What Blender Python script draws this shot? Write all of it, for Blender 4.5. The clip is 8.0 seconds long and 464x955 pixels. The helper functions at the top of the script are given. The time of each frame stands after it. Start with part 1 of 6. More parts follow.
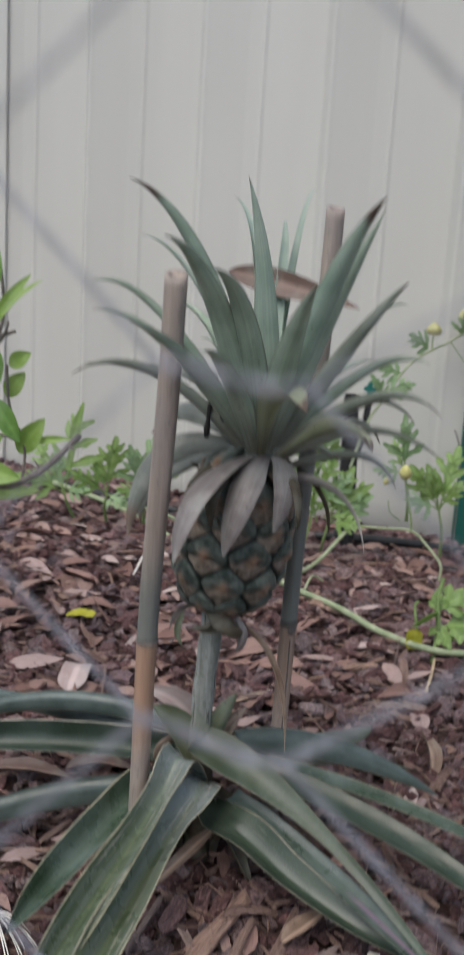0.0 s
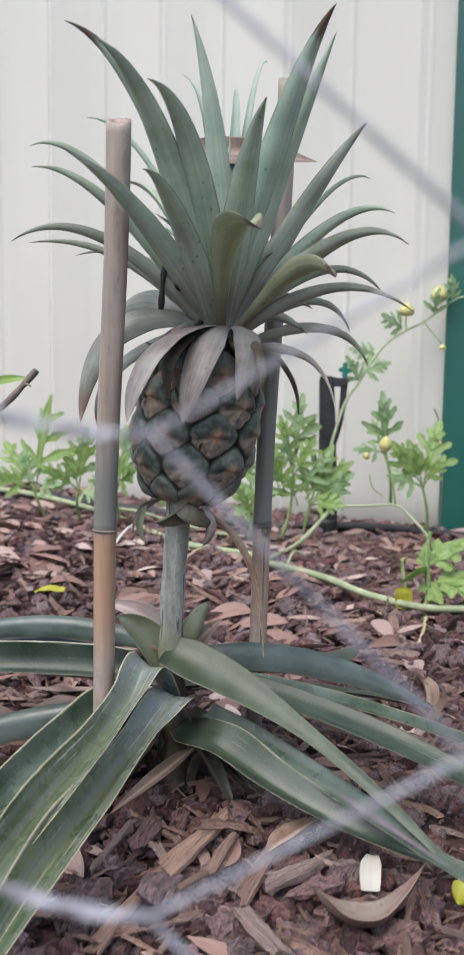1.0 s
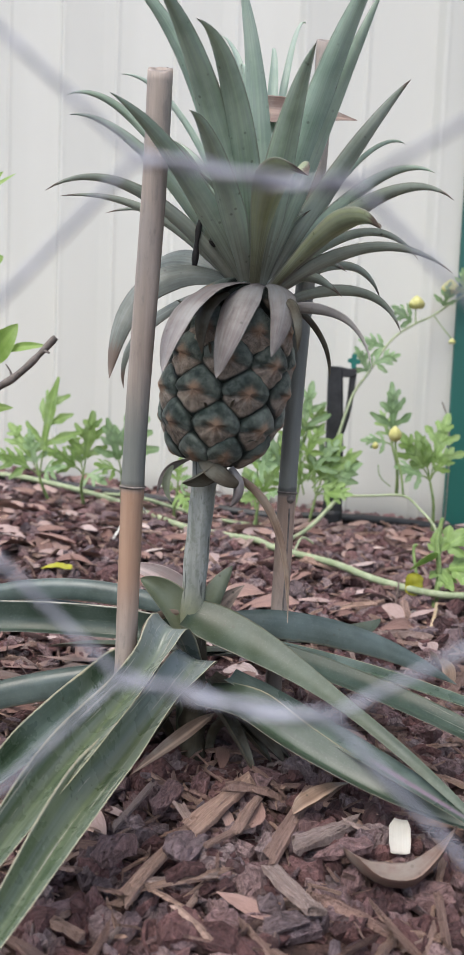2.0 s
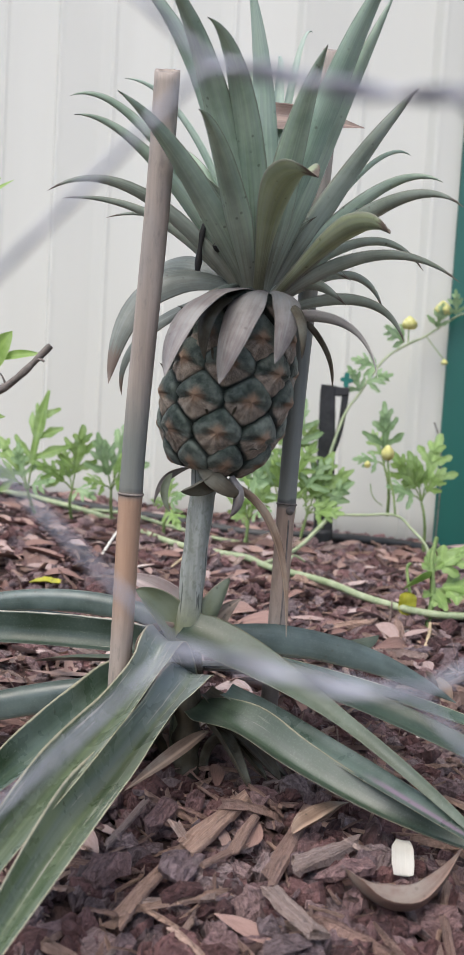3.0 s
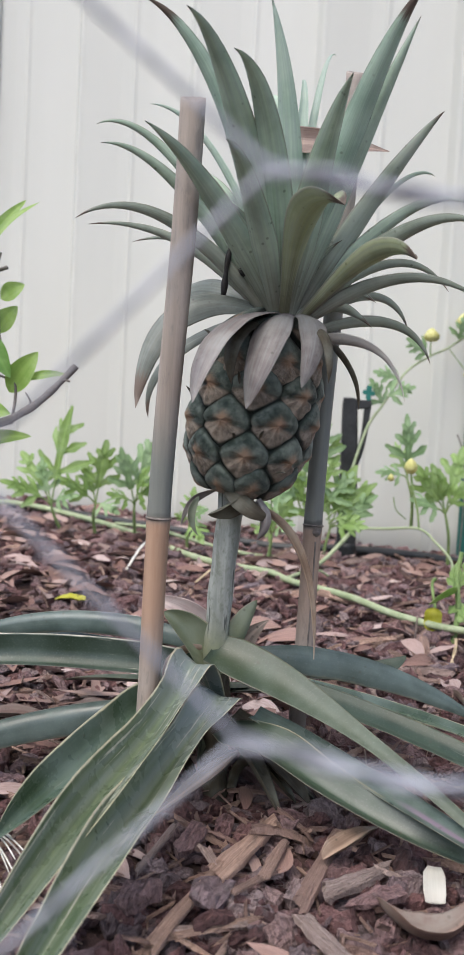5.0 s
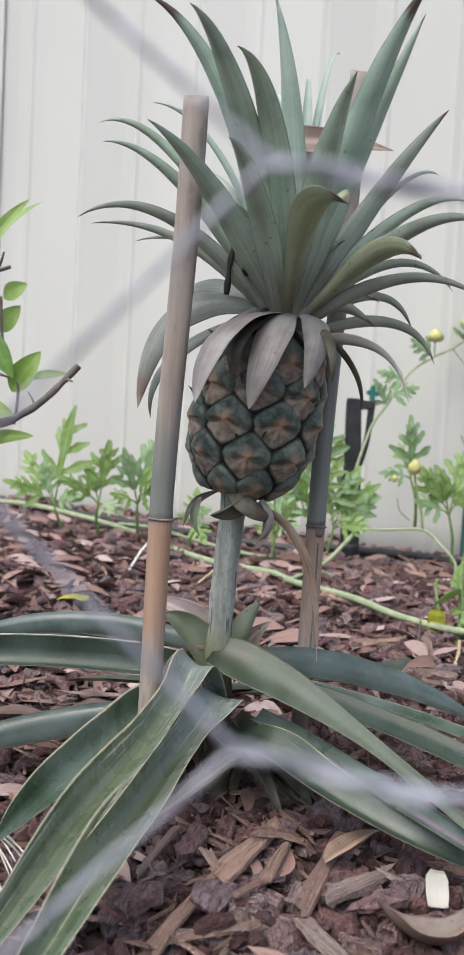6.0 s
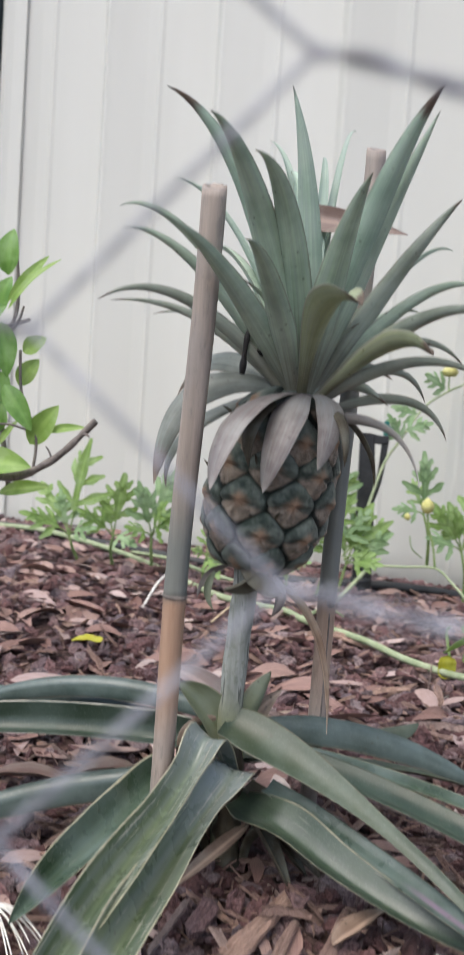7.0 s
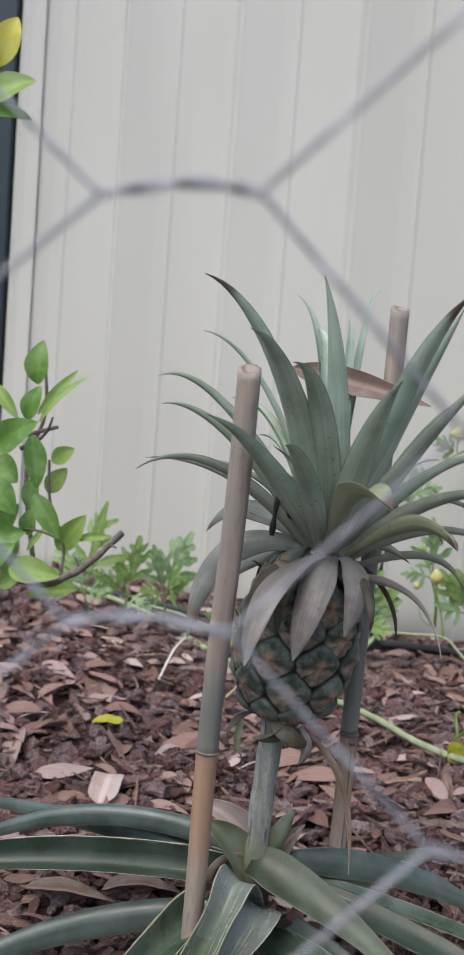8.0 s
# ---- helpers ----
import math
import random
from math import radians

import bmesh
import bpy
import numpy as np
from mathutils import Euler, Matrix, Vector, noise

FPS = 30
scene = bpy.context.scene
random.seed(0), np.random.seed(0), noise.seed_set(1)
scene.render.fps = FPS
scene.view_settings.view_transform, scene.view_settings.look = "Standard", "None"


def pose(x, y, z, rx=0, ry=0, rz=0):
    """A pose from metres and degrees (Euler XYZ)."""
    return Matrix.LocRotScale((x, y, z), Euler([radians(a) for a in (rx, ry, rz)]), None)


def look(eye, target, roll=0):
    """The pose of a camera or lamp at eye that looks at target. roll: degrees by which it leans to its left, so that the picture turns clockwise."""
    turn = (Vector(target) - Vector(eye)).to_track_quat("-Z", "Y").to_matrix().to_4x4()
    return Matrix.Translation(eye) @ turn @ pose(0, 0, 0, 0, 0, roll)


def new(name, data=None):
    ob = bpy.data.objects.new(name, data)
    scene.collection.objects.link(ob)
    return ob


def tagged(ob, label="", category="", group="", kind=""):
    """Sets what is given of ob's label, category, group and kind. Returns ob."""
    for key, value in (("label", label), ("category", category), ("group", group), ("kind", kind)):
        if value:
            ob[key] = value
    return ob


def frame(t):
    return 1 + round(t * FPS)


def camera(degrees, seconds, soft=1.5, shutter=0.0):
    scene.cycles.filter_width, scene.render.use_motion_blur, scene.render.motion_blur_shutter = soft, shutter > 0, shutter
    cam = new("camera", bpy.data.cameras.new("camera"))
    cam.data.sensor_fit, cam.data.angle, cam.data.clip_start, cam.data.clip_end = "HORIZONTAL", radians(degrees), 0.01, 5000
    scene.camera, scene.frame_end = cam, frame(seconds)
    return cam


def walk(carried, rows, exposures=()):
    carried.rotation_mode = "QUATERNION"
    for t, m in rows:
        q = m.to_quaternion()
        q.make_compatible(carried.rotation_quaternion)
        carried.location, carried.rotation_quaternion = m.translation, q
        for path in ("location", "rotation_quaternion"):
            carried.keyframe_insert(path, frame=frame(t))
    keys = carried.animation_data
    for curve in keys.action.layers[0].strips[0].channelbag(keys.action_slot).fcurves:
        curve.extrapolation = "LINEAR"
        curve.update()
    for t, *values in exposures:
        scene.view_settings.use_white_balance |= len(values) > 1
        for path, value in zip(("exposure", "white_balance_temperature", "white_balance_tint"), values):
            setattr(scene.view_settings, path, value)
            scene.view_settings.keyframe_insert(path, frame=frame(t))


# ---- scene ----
cam = camera(29.0, 8.0, soft=1.5, shutter=0.4)
cam.data.dof.use_dof = True
cam.data.dof.focus_distance = 0.66
cam.data.dof.aperture_fstop = 21.0
PATH = [
    (0, (0.0050, -0.6560, 0.4790), (-0.0770, 1.3060, 0.1000), 3.40),
    (0.1, (0.0112, -0.6436, 0.4456), (-0.0722, 1.3192, 0.0728), 2.86),
    (0.3, (0.0236, -0.6228, 0.3958), (-0.0436, 1.3436, 0.0414), 1.78),
    (0.5, (0.0350, -0.6190, 0.3660), (-0.0290, 1.3590, 0.0780), 1.10),
    (0.7, (0.0362, -0.6180, 0.3526), (-0.0180, 1.3648, 0.1012), 0.92),
    (1, (0.0270, -0.6240, 0.3280), (-0.0320, 1.3630, 0.1050), 0.80),
    (1.5, (0.0180, -0.6150, 0.3110), (-0.0280, 1.3720, 0.0930), 1.50),
    (1.7, (0.0090, -0.6197, 0.3016), (-0.0381, 1.3675, 0.0823), 2.05),
    (2.8, (-0.0100, -0.6083, 0.2844), (-0.0189, 1.3855, 0.1347), 3.25),
    (3, (-0.0120, -0.6060, 0.2810), (-0.0150, 1.3880, 0.1270), 3.40),
    (3.5, (-0.0120, -0.6060, 0.2820), (-0.0040, 1.3880, 0.1350), 3.10),
    (4, (-0.0140, -0.6120, 0.2870), (-0.0200, 1.3830, 0.1460), 2.80),
    (4.5, (-0.0180, -0.6100, 0.2920), (-0.0500, 1.3850, 0.1520), 2.80),
    (6, (-0.0170, -0.6040, 0.2920), (-0.0730, 1.3900, 0.1520), 3.10),
    (6.5, (-0.0220, -0.6060, 0.3010), (-0.0830, 1.3890, 0.1650), 3.30),
    (6.8, (-0.0198, -0.6070, 0.3278), (-0.0968, 1.3870, 0.1942), 3.70),
    (7, (-0.0200, -0.6120, 0.3450), (-0.1070, 1.3820, 0.2100), 3.70),
    (7.2, (-0.0243, -0.6107, 0.3883), (-0.1193, 1.3817, 0.2440), 3.63),
    (7.5, (-0.0383, -0.6317, 0.4413), (-0.1318, 1.3607, 0.2955), 3.73),
    (7.6, (-0.0420, -0.6340, 0.4540), (-0.1340, 1.3580, 0.3090), 3.60),
    (7.7, (-0.0440, -0.6356, 0.4625), (-0.1348, 1.3564, 0.3149), 3.90),
    (7.8, (-0.0454, -0.6349, 0.4650), (-0.1339, 1.3571, 0.3171), 3.80),
    (7.9, (-0.0463, -0.6347, 0.4644), (-0.1316, 1.3573, 0.3164), 3.98),
    (8, (-0.0500, -0.6380, 0.4680), (-0.1360, 1.3540, 0.3180), 4.20),
]
EXPOSURES = [(0.0, 0.12), (0.5, 0.54), (1.0, 0.74), (6.5, 0.73), (7.2, 0.69), (7.6, 0.60), (8.0, 0.35)]
walk(cam, [(t, look(eye, target, roll)) for t, eye, target, roll in PATH], EXPOSURES)

# ---- light: bright overcast sky ----
world = bpy.data.worlds.new("overcast_sky")
scene.world = world
world.use_nodes = True
wn = world.node_tree
sky = wn.nodes.new("ShaderNodeTexSky")
sky.sky_type, sky.sun_disc = "NISHITA", False
sky.sun_elevation, sky.sun_rotation = radians(62), radians(200)
sky.air_density, sky.dust_density, sky.ozone_density = 1.0, 3.2, 0.7
wn.links.new(sky.outputs[0], wn.nodes["Background"].inputs[0])
wn.nodes["Background"].inputs[1].default_value = 0.15
sun_data = bpy.data.lights.new("sun", "SUN")
sun_data.energy, sun_data.angle, sun_data.color = 1.6, radians(45), (1.0, 0.99, 0.965)
sun = new("sun", sun_data)
sun.matrix_world = look((-1.9, -1.55, 3.5), (0, 0, 0))


# ---- node helpers ----
class Nodes:
    """A material's node tree, with short ways to add and join nodes."""

    def __init__(self, name):
        self.material = bpy.data.materials.new(name)
        self.material.use_nodes = True
        self.tree = self.material.node_tree
        self.bsdf = self.tree.nodes["Principled BSDF"]

    def put(self, socket, value):
        if hasattr(value, "is_linked"):
            self.tree.links.new(value, socket)
        elif isinstance(value, (tuple, list)) and len(value) == 3 and socket.type == "RGBA":
            socket.default_value = (*value, 1)
        else:
            socket.default_value = value

    def coords(self, which="Object", scale=(1, 1, 1), shift=None):
        tc = self.tree.nodes.new("ShaderNodeTexCoord")
        mp = self.tree.nodes.new("ShaderNodeMapping")
        mp.inputs["Scale"].default_value = scale
        self.tree.links.new(tc.outputs[which], mp.inputs["Vector"])
        if shift is not None:
            comb = self.tree.nodes.new("ShaderNodeCombineXYZ")
            for k in range(3):
                self.tree.links.new(self.math("MULTIPLY", shift, 37.0 + 11 * k), comb.inputs[k])
            self.tree.links.new(comb.outputs[0], mp.inputs["Location"])
        return mp.outputs[0]

    def noise(self, vec, scale, detail=4.0, rough=0.55, out=0):
        n = self.tree.nodes.new("ShaderNodeTexNoise")
        n.inputs["Scale"].default_value, n.inputs["Detail"].default_value, n.inputs["Roughness"].default_value = scale, detail, rough
        self.tree.links.new(vec, n.inputs["Vector"])
        return n.outputs[out]

    def voronoi(self, vec, scale, feature="F1"):
        n = self.tree.nodes.new("ShaderNodeTexVoronoi")
        n.feature = feature
        n.inputs["Scale"].default_value = scale
        self.tree.links.new(vec, n.inputs["Vector"])
        return n.outputs["Distance"]

    def math(self, op, a, b=0.0):
        n = self.tree.nodes.new("ShaderNodeMath")
        n.operation = op
        self.put(n.inputs[0], a)
        self.put(n.inputs[1], b)
        return n.outputs[0]

    def step(self, x, lo, hi, a=0.0, b=1.0):
        n = self.tree.nodes.new("ShaderNodeMapRange")
        n.interpolation_type = "SMOOTHSTEP"
        for k, v in enumerate((x, lo, hi, a, b)):
            self.put(n.inputs[k], v)
        return n.outputs[0]

    def mix(self, f, a, b, mode="MIX"):
        n = self.tree.nodes.new("ShaderNodeMix")
        n.data_type, n.blend_type = "RGBA", mode
        self.put(n.inputs[0], f)
        self.put(n.inputs[6], a)
        self.put(n.inputs[7], b)
        return n.outputs[2]

    def ramp(self, f, stops):
        n = self.tree.nodes.new("ShaderNodeValToRGB")
        while len(n.color_ramp.elements) < len(stops):
            n.color_ramp.elements.new(0.5)
        for e, (p, c) in zip(n.color_ramp.elements, stops):
            e.position, e.color = p, (*c, 1)
        self.tree.links.new(f, n.inputs[0])
        return n.outputs[0]

    def split(self, vec):
        n = self.tree.nodes.new("ShaderNodeSeparateXYZ")
        self.tree.links.new(vec, n.inputs[0])
        return n.outputs

    def random(self, island=False):
        n = self.tree.nodes.new("ShaderNodeNewGeometry" if island else "ShaderNodeObjectInfo")
        return n.outputs["Random Per Island" if island else "Random"]

    def done(self, colour, rough=0.6, bump=None, strength=0.3, distance=0.002, metal=0.0, specular=0.4, trans=0.0):
        b = self.bsdf
        self.put(b.inputs["Base Color"], colour)
        self.put(b.inputs["Roughness"], rough)
        b.inputs["Metallic"].default_value = metal
        b.inputs["Specular IOR Level"].default_value = specular
        if bump is not None:
            n = self.tree.nodes.new("ShaderNodeBump")
            n.inputs["Strength"].default_value, n.inputs["Distance"].default_value = strength, distance
            self.tree.links.new(bump, n.inputs["Height"])
            self.tree.links.new(n.outputs[0], b.inputs["Normal"])
        if trans:
            t = self.tree.nodes.new("ShaderNodeBsdfTranslucent")
            m = self.tree.nodes.new("ShaderNodeMixShader")
            m.inputs[0].default_value = trans
            self.put(t.inputs[0], colour)
            self.tree.links.new(b.outputs[0], m.inputs[1])
            self.tree.links.new(t.outputs[0], m.inputs[2])
            self.tree.links.new(m.outputs[0], self.tree.nodes["Material Output"].inputs[0])
        return self.material


# ---- materials ----
def leaf_paint(name, dark, light, margin=None, tip=None, bloom_sheen=0.0, rough=0.42, spots=0.5, keel=0.0, trans=0.1, wear=0.0, stripe=0.45, clouds=0.5, foot=None, lines=13, relief=0.35, broad=False, rim=0.472, blush=None):
    """A long leaf, u across and v along: lengthwise streaks, pale margins, dry tip, a waxy film that paints in sky
    sheen on broad leaves, specks and scrapes.
    """
    k = Nodes(name)
    uv = k.coords("UV")
    u, v, _ = k.split(uv)
    rnd = k.random()
    streak = k.noise(k.coords("UV", (lines, 0.7, 1), rnd), 1.6, 6, 0.6)
    cloud = k.noise(k.coords("Object", (1, 1, 1), rnd), 38, 4, 0.6)
    c = k.mix(k.step(k.math("ADD", k.math("MULTIPLY", streak, stripe), k.math("MULTIPLY", cloud, 1 - stripe)), 0.32, 0.7), dark, light)
    c = k.mix(k.math("MULTIPLY", k.step(cloud, 0.42, 0.7), clouds), c, tuple(0.5 * a + 0.5 * b for a, b in zip(light, (0.28, 0.33, 0.3))))
    if bloom_sheen:
        # pale wax tone; on broad leaves it also paints the sky's reflection
        c = k.mix(k.math("MULTIPLY", k.step(k.noise(k.coords("UV", (3.0, 0.5, 1), rnd), 2.0, 2) if broad and wear > 0.5 else k.noise(k.coords("Object", (1, 1, 1), rnd), 24, 3) if broad else k.noise(k.coords("UV", (6, 2.0, 1), rnd), 2.2, 5), 0.35, 0.75), bloom_sheen), c, (0.22, 0.25, 0.24) if broad and wear > 0.5 else (0.2, 0.26, 0.25) if broad else (0.34, 0.4, 0.4))
    if foot:
        c = k.mix(k.math("MULTIPLY", k.step(k.math("ADD", v, k.math("MULTIPLY", streak, 0.25)), 0.6 if broad else 0.42, 0.3 if broad else 0.14), 0.8), c, k.mix(cloud, tuple(0.6 * x for x in foot), foot))
    edge = k.math("ABSOLUTE", k.math("SUBTRACT", u, 0.5))
    if keel:
        c = k.mix(k.math("MULTIPLY", k.step(edge, 0.16, 0.03), keel), c, tuple(min(1, 1.7 * x) for x in light))
    if margin:
        wob = k.math("ADD", edge, k.math("MULTIPLY", k.math("SUBTRACT", k.noise(k.coords("UV", (3, 9, 1), rnd), 2.0), 0.5), 0.06))
        c = k.mix(k.math("MULTIPLY", k.step(wob, rim, rim + 0.028), 0.8) if broad else k.math("MULTIPLY", k.step(wob, 0.45, 0.485), 0.7), c, margin)
    if blush:
        c = k.mix(k.math("MULTIPLY", k.math("MULTIPLY", k.step(k.math("ADD", edge, k.math("MULTIPLY", streak, 0.3)), 0.36, 0.14), k.step(v, 0.5, 0.62)), k.step(v, 0.9, 0.75)), c, blush)
    if wear:
        scr = k.noise(k.coords("UV", (5.5, 1.5, 1), rnd), 2.4, 4, 0.6)
        c = k.mix(k.math("MULTIPLY", k.step(scr, 0.61 if wear > 0.5 else 0.65, 0.65 if wear > 0.5 else 0.7), wear), c, (0.40, 0.38, 0.32))
    if broad:
        dust = k.noise(k.coords("Object", (1, 1, 1), rnd), 620, 4, 0.7)
        c = k.mix(k.math("MULTIPLY", k.step(dust, 0.5, 0.75), 0.13), c, (0.3, 0.33, 0.3))
    spot = k.voronoi(k.coords("Object", (1, 1, 1), rnd), 150)
    big = k.noise(k.coords("Object", (1, 1, 1), rnd), 60, 2)
    c = k.mix(k.math("MULTIPLY", k.math("MULTIPLY", k.step(spot, 0.22, 0.08), k.step(big, 0.5, 0.62)), spots), c, (0.05, 0.045, 0.03))
    if tip:
        ragged = k.math("ADD", v, k.math("MULTIPLY", k.math("SUBTRACT", k.noise(k.coords("UV", (5, 3, 1), rnd), 2.0), 0.5), 0.16))
        c = k.mix(k.step(ragged, tip - 0.03, tip + 0.05), c, (0.165, 0.125, 0.1))
    h = k.math("ADD", k.math("MULTIPLY", streak, 0.7), k.math("MULTIPLY", cloud, 0.5))
    return k.done(c, k.step(cloud, 0.3, 0.75, rough - 0.08, rough + 0.14), h, relief, 0.0012, specular=0.55 if broad else 0.45, trans=trans)


CROWN = leaf_paint("crown_leaf_green", (0.330, 0.430, 0.320), (0.590, 0.720, 0.570), margin=(0.27, 0.28, 0.22), bloom_sheen=0.4, trans=0.22, tip=0.97, foot=(0.25, 0.22, 0.17), clouds=0.3, stripe=0.35, lines=8)
CROWN_TIP = leaf_paint("crown_leaf_dry_tip", (0.300, 0.420, 0.325), (0.560, 0.710, 0.575), trans=0.22, margin=(0.22, 0.26, 0.2), bloom_sheen=0.3, tip=0.8, foot=(0.30, 0.27, 0.225), clouds=0.3)
CROWN_PALE = leaf_paint("crown_leaf_young", (0.380, 0.490, 0.400), (0.580, 0.690, 0.580), margin=(0.4, 0.48, 0.4), bloom_sheen=0.5, trans=0.35, tip=0.97, spots=0.2, stripe=0.35, lines=8)
CROWN_OLIVE = leaf_paint("crown_leaf_olive", (0.320, 0.365, 0.220), (0.510, 0.560, 0.360), margin=(0.36, 0.36, 0.30), trans=0.34, bloom_sheen=0.3, tip=0.88, foot=(0.17, 0.14, 0.09), clouds=0.3, stripe=0.5, lines=8)
CROWN_DULL = leaf_paint("crown_leaf_dull", (0.270, 0.315, 0.245), (0.490, 0.545, 0.450), trans=0.2, margin=(0.21, 0.21, 0.17), bloom_sheen=0.3, tip=0.9, foot=(0.30, 0.275, 0.225), clouds=0.3, stripe=0.35, lines=8)
# Darker copy of the dull leaf, shade painted in for leaves facing the sky
CROWN_SHADED = leaf_paint("crown_leaf_shaded", (0.11, 0.125, 0.105), (0.215, 0.225, 0.195), margin=(0.21, 0.2, 0.17), bloom_sheen=0.2, tip=0.85, clouds=0.3, stripe=0.35, lines=8)
BRACT = leaf_paint("dry_bract", (0.115, 0.094, 0.089), (0.228, 0.194, 0.184), margin=(0.25, 0.225, 0.205), bloom_sheen=0.2, rough=0.5, spots=0.6, trans=0.05, stripe=0.35, lines=7)
BRACT_PALE = leaf_paint("bleached_bract", (0.42, 0.385, 0.36), (0.58, 0.54, 0.50), margin=(0.5, 0.47, 0.44), bloom_sheen=0.2, rough=0.55, spots=0.4, trans=0.35, stripe=0.35, lines=7)
BASAL = leaf_paint("basal_leaf_green", (0.012, 0.027, 0.013), (0.024, 0.045, 0.025), margin=(0.19, 0.18, 0.12), bloom_sheen=0.07, rough=0.38, keel=0.12, wear=0.25, clouds=0.05, stripe=0.5, lines=7, relief=0.1, trans=0.04, broad=True)
BASAL_BLUE = leaf_paint("basal_leaf_bluish", (0.024, 0.040, 0.032), (0.070, 0.095, 0.082), margin=(0.16, 0.16, 0.12), bloom_sheen=0.35, rough=0.37, wear=0.12, clouds=0.08, stripe=0.6, lines=6, relief=0.12, trans=0.03, broad=True)
# foot here is the sky's reflection on the crest, painted as a pale base
BASAL_WORN = leaf_paint("basal_leaf_worn", (0.040, 0.068, 0.030), (0.125, 0.155, 0.088), margin=(0.44, 0.41, 0.29), bloom_sheen=0.5, rough=0.27, keel=0.2, wear=0.75, clouds=0.05, stripe=0.65, lines=5, relief=0.2, trans=0.04, broad=True, rim=0.452, foot=(0.22, 0.255, 0.25))
BASAL_DEEP = leaf_paint("basal_leaf_deep_green", (0.014, 0.028, 0.014), (0.040, 0.060, 0.036), margin=(0.36, 0.33, 0.23), bloom_sheen=0.07, rough=0.4, keel=0.25, wear=0.2, clouds=0.05, stripe=0.66, lines=6, relief=0.12, trans=0.04, broad=True, rim=0.47)
BASAL_SHEEN = leaf_paint("basal_leaf_glossy", (0.022, 0.045, 0.022), (0.060, 0.092, 0.058), margin=(0.38, 0.36, 0.25), bloom_sheen=0.4, rough=0.28, keel=0.2, wear=0.3, clouds=0.05, stripe=0.6, lines=8, relief=0.1, trans=0.04, broad=True, rim=0.455)
BASAL_SPLIT = leaf_paint("basal_leaf_split_edge", (0.012, 0.026, 0.013), (0.028, 0.047, 0.030), margin=(0.5, 0.48, 0.4), bloom_sheen=0.12, rough=0.4, keel=0.2, wear=0.5, clouds=0.05, stripe=0.5, lines=7, relief=0.1, trans=0.04, broad=True)
BASAL_PURPLE = leaf_paint("basal_leaf_purple_streak", (0.026, 0.045, 0.030), (0.064, 0.090, 0.068), margin=(0.2, 0.18, 0.12), bloom_sheen=0.3, rough=0.32, keel=0.2, wear=0.1, clouds=0.05, stripe=0.5, lines=6, relief=0.1, trans=0.03, broad=True, blush=(0.17, 0.125, 0.165))
BASAL_OLIVE = leaf_paint("basal_leaf_olive", (0.026, 0.041, 0.017), (0.045, 0.064, 0.030), margin=(0.16, 0.14, 0.09), bloom_sheen=0.1, rough=0.43, wear=0.1, clouds=0.2, stripe=0.3, lines=3, relief=0.08, trans=0.04, broad=True)
STUB = leaf_paint("basal_leaf_stub", (0.119, 0.136, 0.068), (0.196, 0.217, 0.123), margin=(0.28, 0.24, 0.16), bloom_sheen=0.2, rough=0.42, clouds=0.3, stripe=0.3, lines=3, relief=0.1, broad=True)
DEAD_BROWN = leaf_paint("withered_leaf", (0.045, 0.035, 0.021), (0.096, 0.076, 0.046), rough=0.68, spots=0.6, wear=0.15, trans=0.03)
DRY_LEAF = leaf_paint("dry_leaf_tan", (0.16, 0.105, 0.075), (0.33, 0.24, 0.18), rough=0.6, spots=0.7, keel=0.5, trans=0.05)
DRY_RED = leaf_paint("dry_leaf_reddish", (0.115, 0.067, 0.052), (0.194, 0.134, 0.108), rough=0.5, spots=0.4, keel=0.6, trans=0.05)
DRY_WHITE = leaf_paint("bleached_leaf", (0.40, 0.37, 0.32), (0.55, 0.52, 0.46), rough=0.65, spots=0.3, trans=0.05)
DRY_ORANGE = leaf_paint("dry_leaf_orange", (0.30, 0.15, 0.05), (0.46, 0.27, 0.10), rough=0.55, spots=0.4, keel=0.3, trans=0.1)
PINK_LEAF = leaf_paint("faded_pink_leaf", (0.36, 0.27, 0.25), (0.52, 0.42, 0.4), rough=0.6, spots=0.4, keel=0.3, trans=0.05)
YELLOW_LEAF = leaf_paint("yellow_leaf", (0.45, 0.42, 0.02), (0.62, 0.6, 0.06), rough=0.5, spots=0.3, trans=0.2)
SHRUB_LEAF = leaf_paint("shrub_leaf", (0.120, 0.260, 0.050), (0.240, 0.430, 0.105), rough=0.42, spots=0.1, keel=0.12, trans=0.35, stripe=0.2)
SHRUB_YOUNG = leaf_paint("shrub_leaf_young", (0.220, 0.370, 0.075), (0.370, 0.540, 0.145), rough=0.42, spots=0.1, keel=0.12, trans=0.38, stripe=0.2)
MELON = leaf_paint("melon_leaf", (0.150, 0.255, 0.060), (0.300, 0.440, 0.140), rough=0.5, spots=0.1, keel=0.2, trans=0.3)
MELON_GREY = leaf_paint("melon_leaf_grey", (0.155, 0.260, 0.110), (0.310, 0.445, 0.225), rough=0.55, spots=0.1, keel=0.2, trans=0.28)


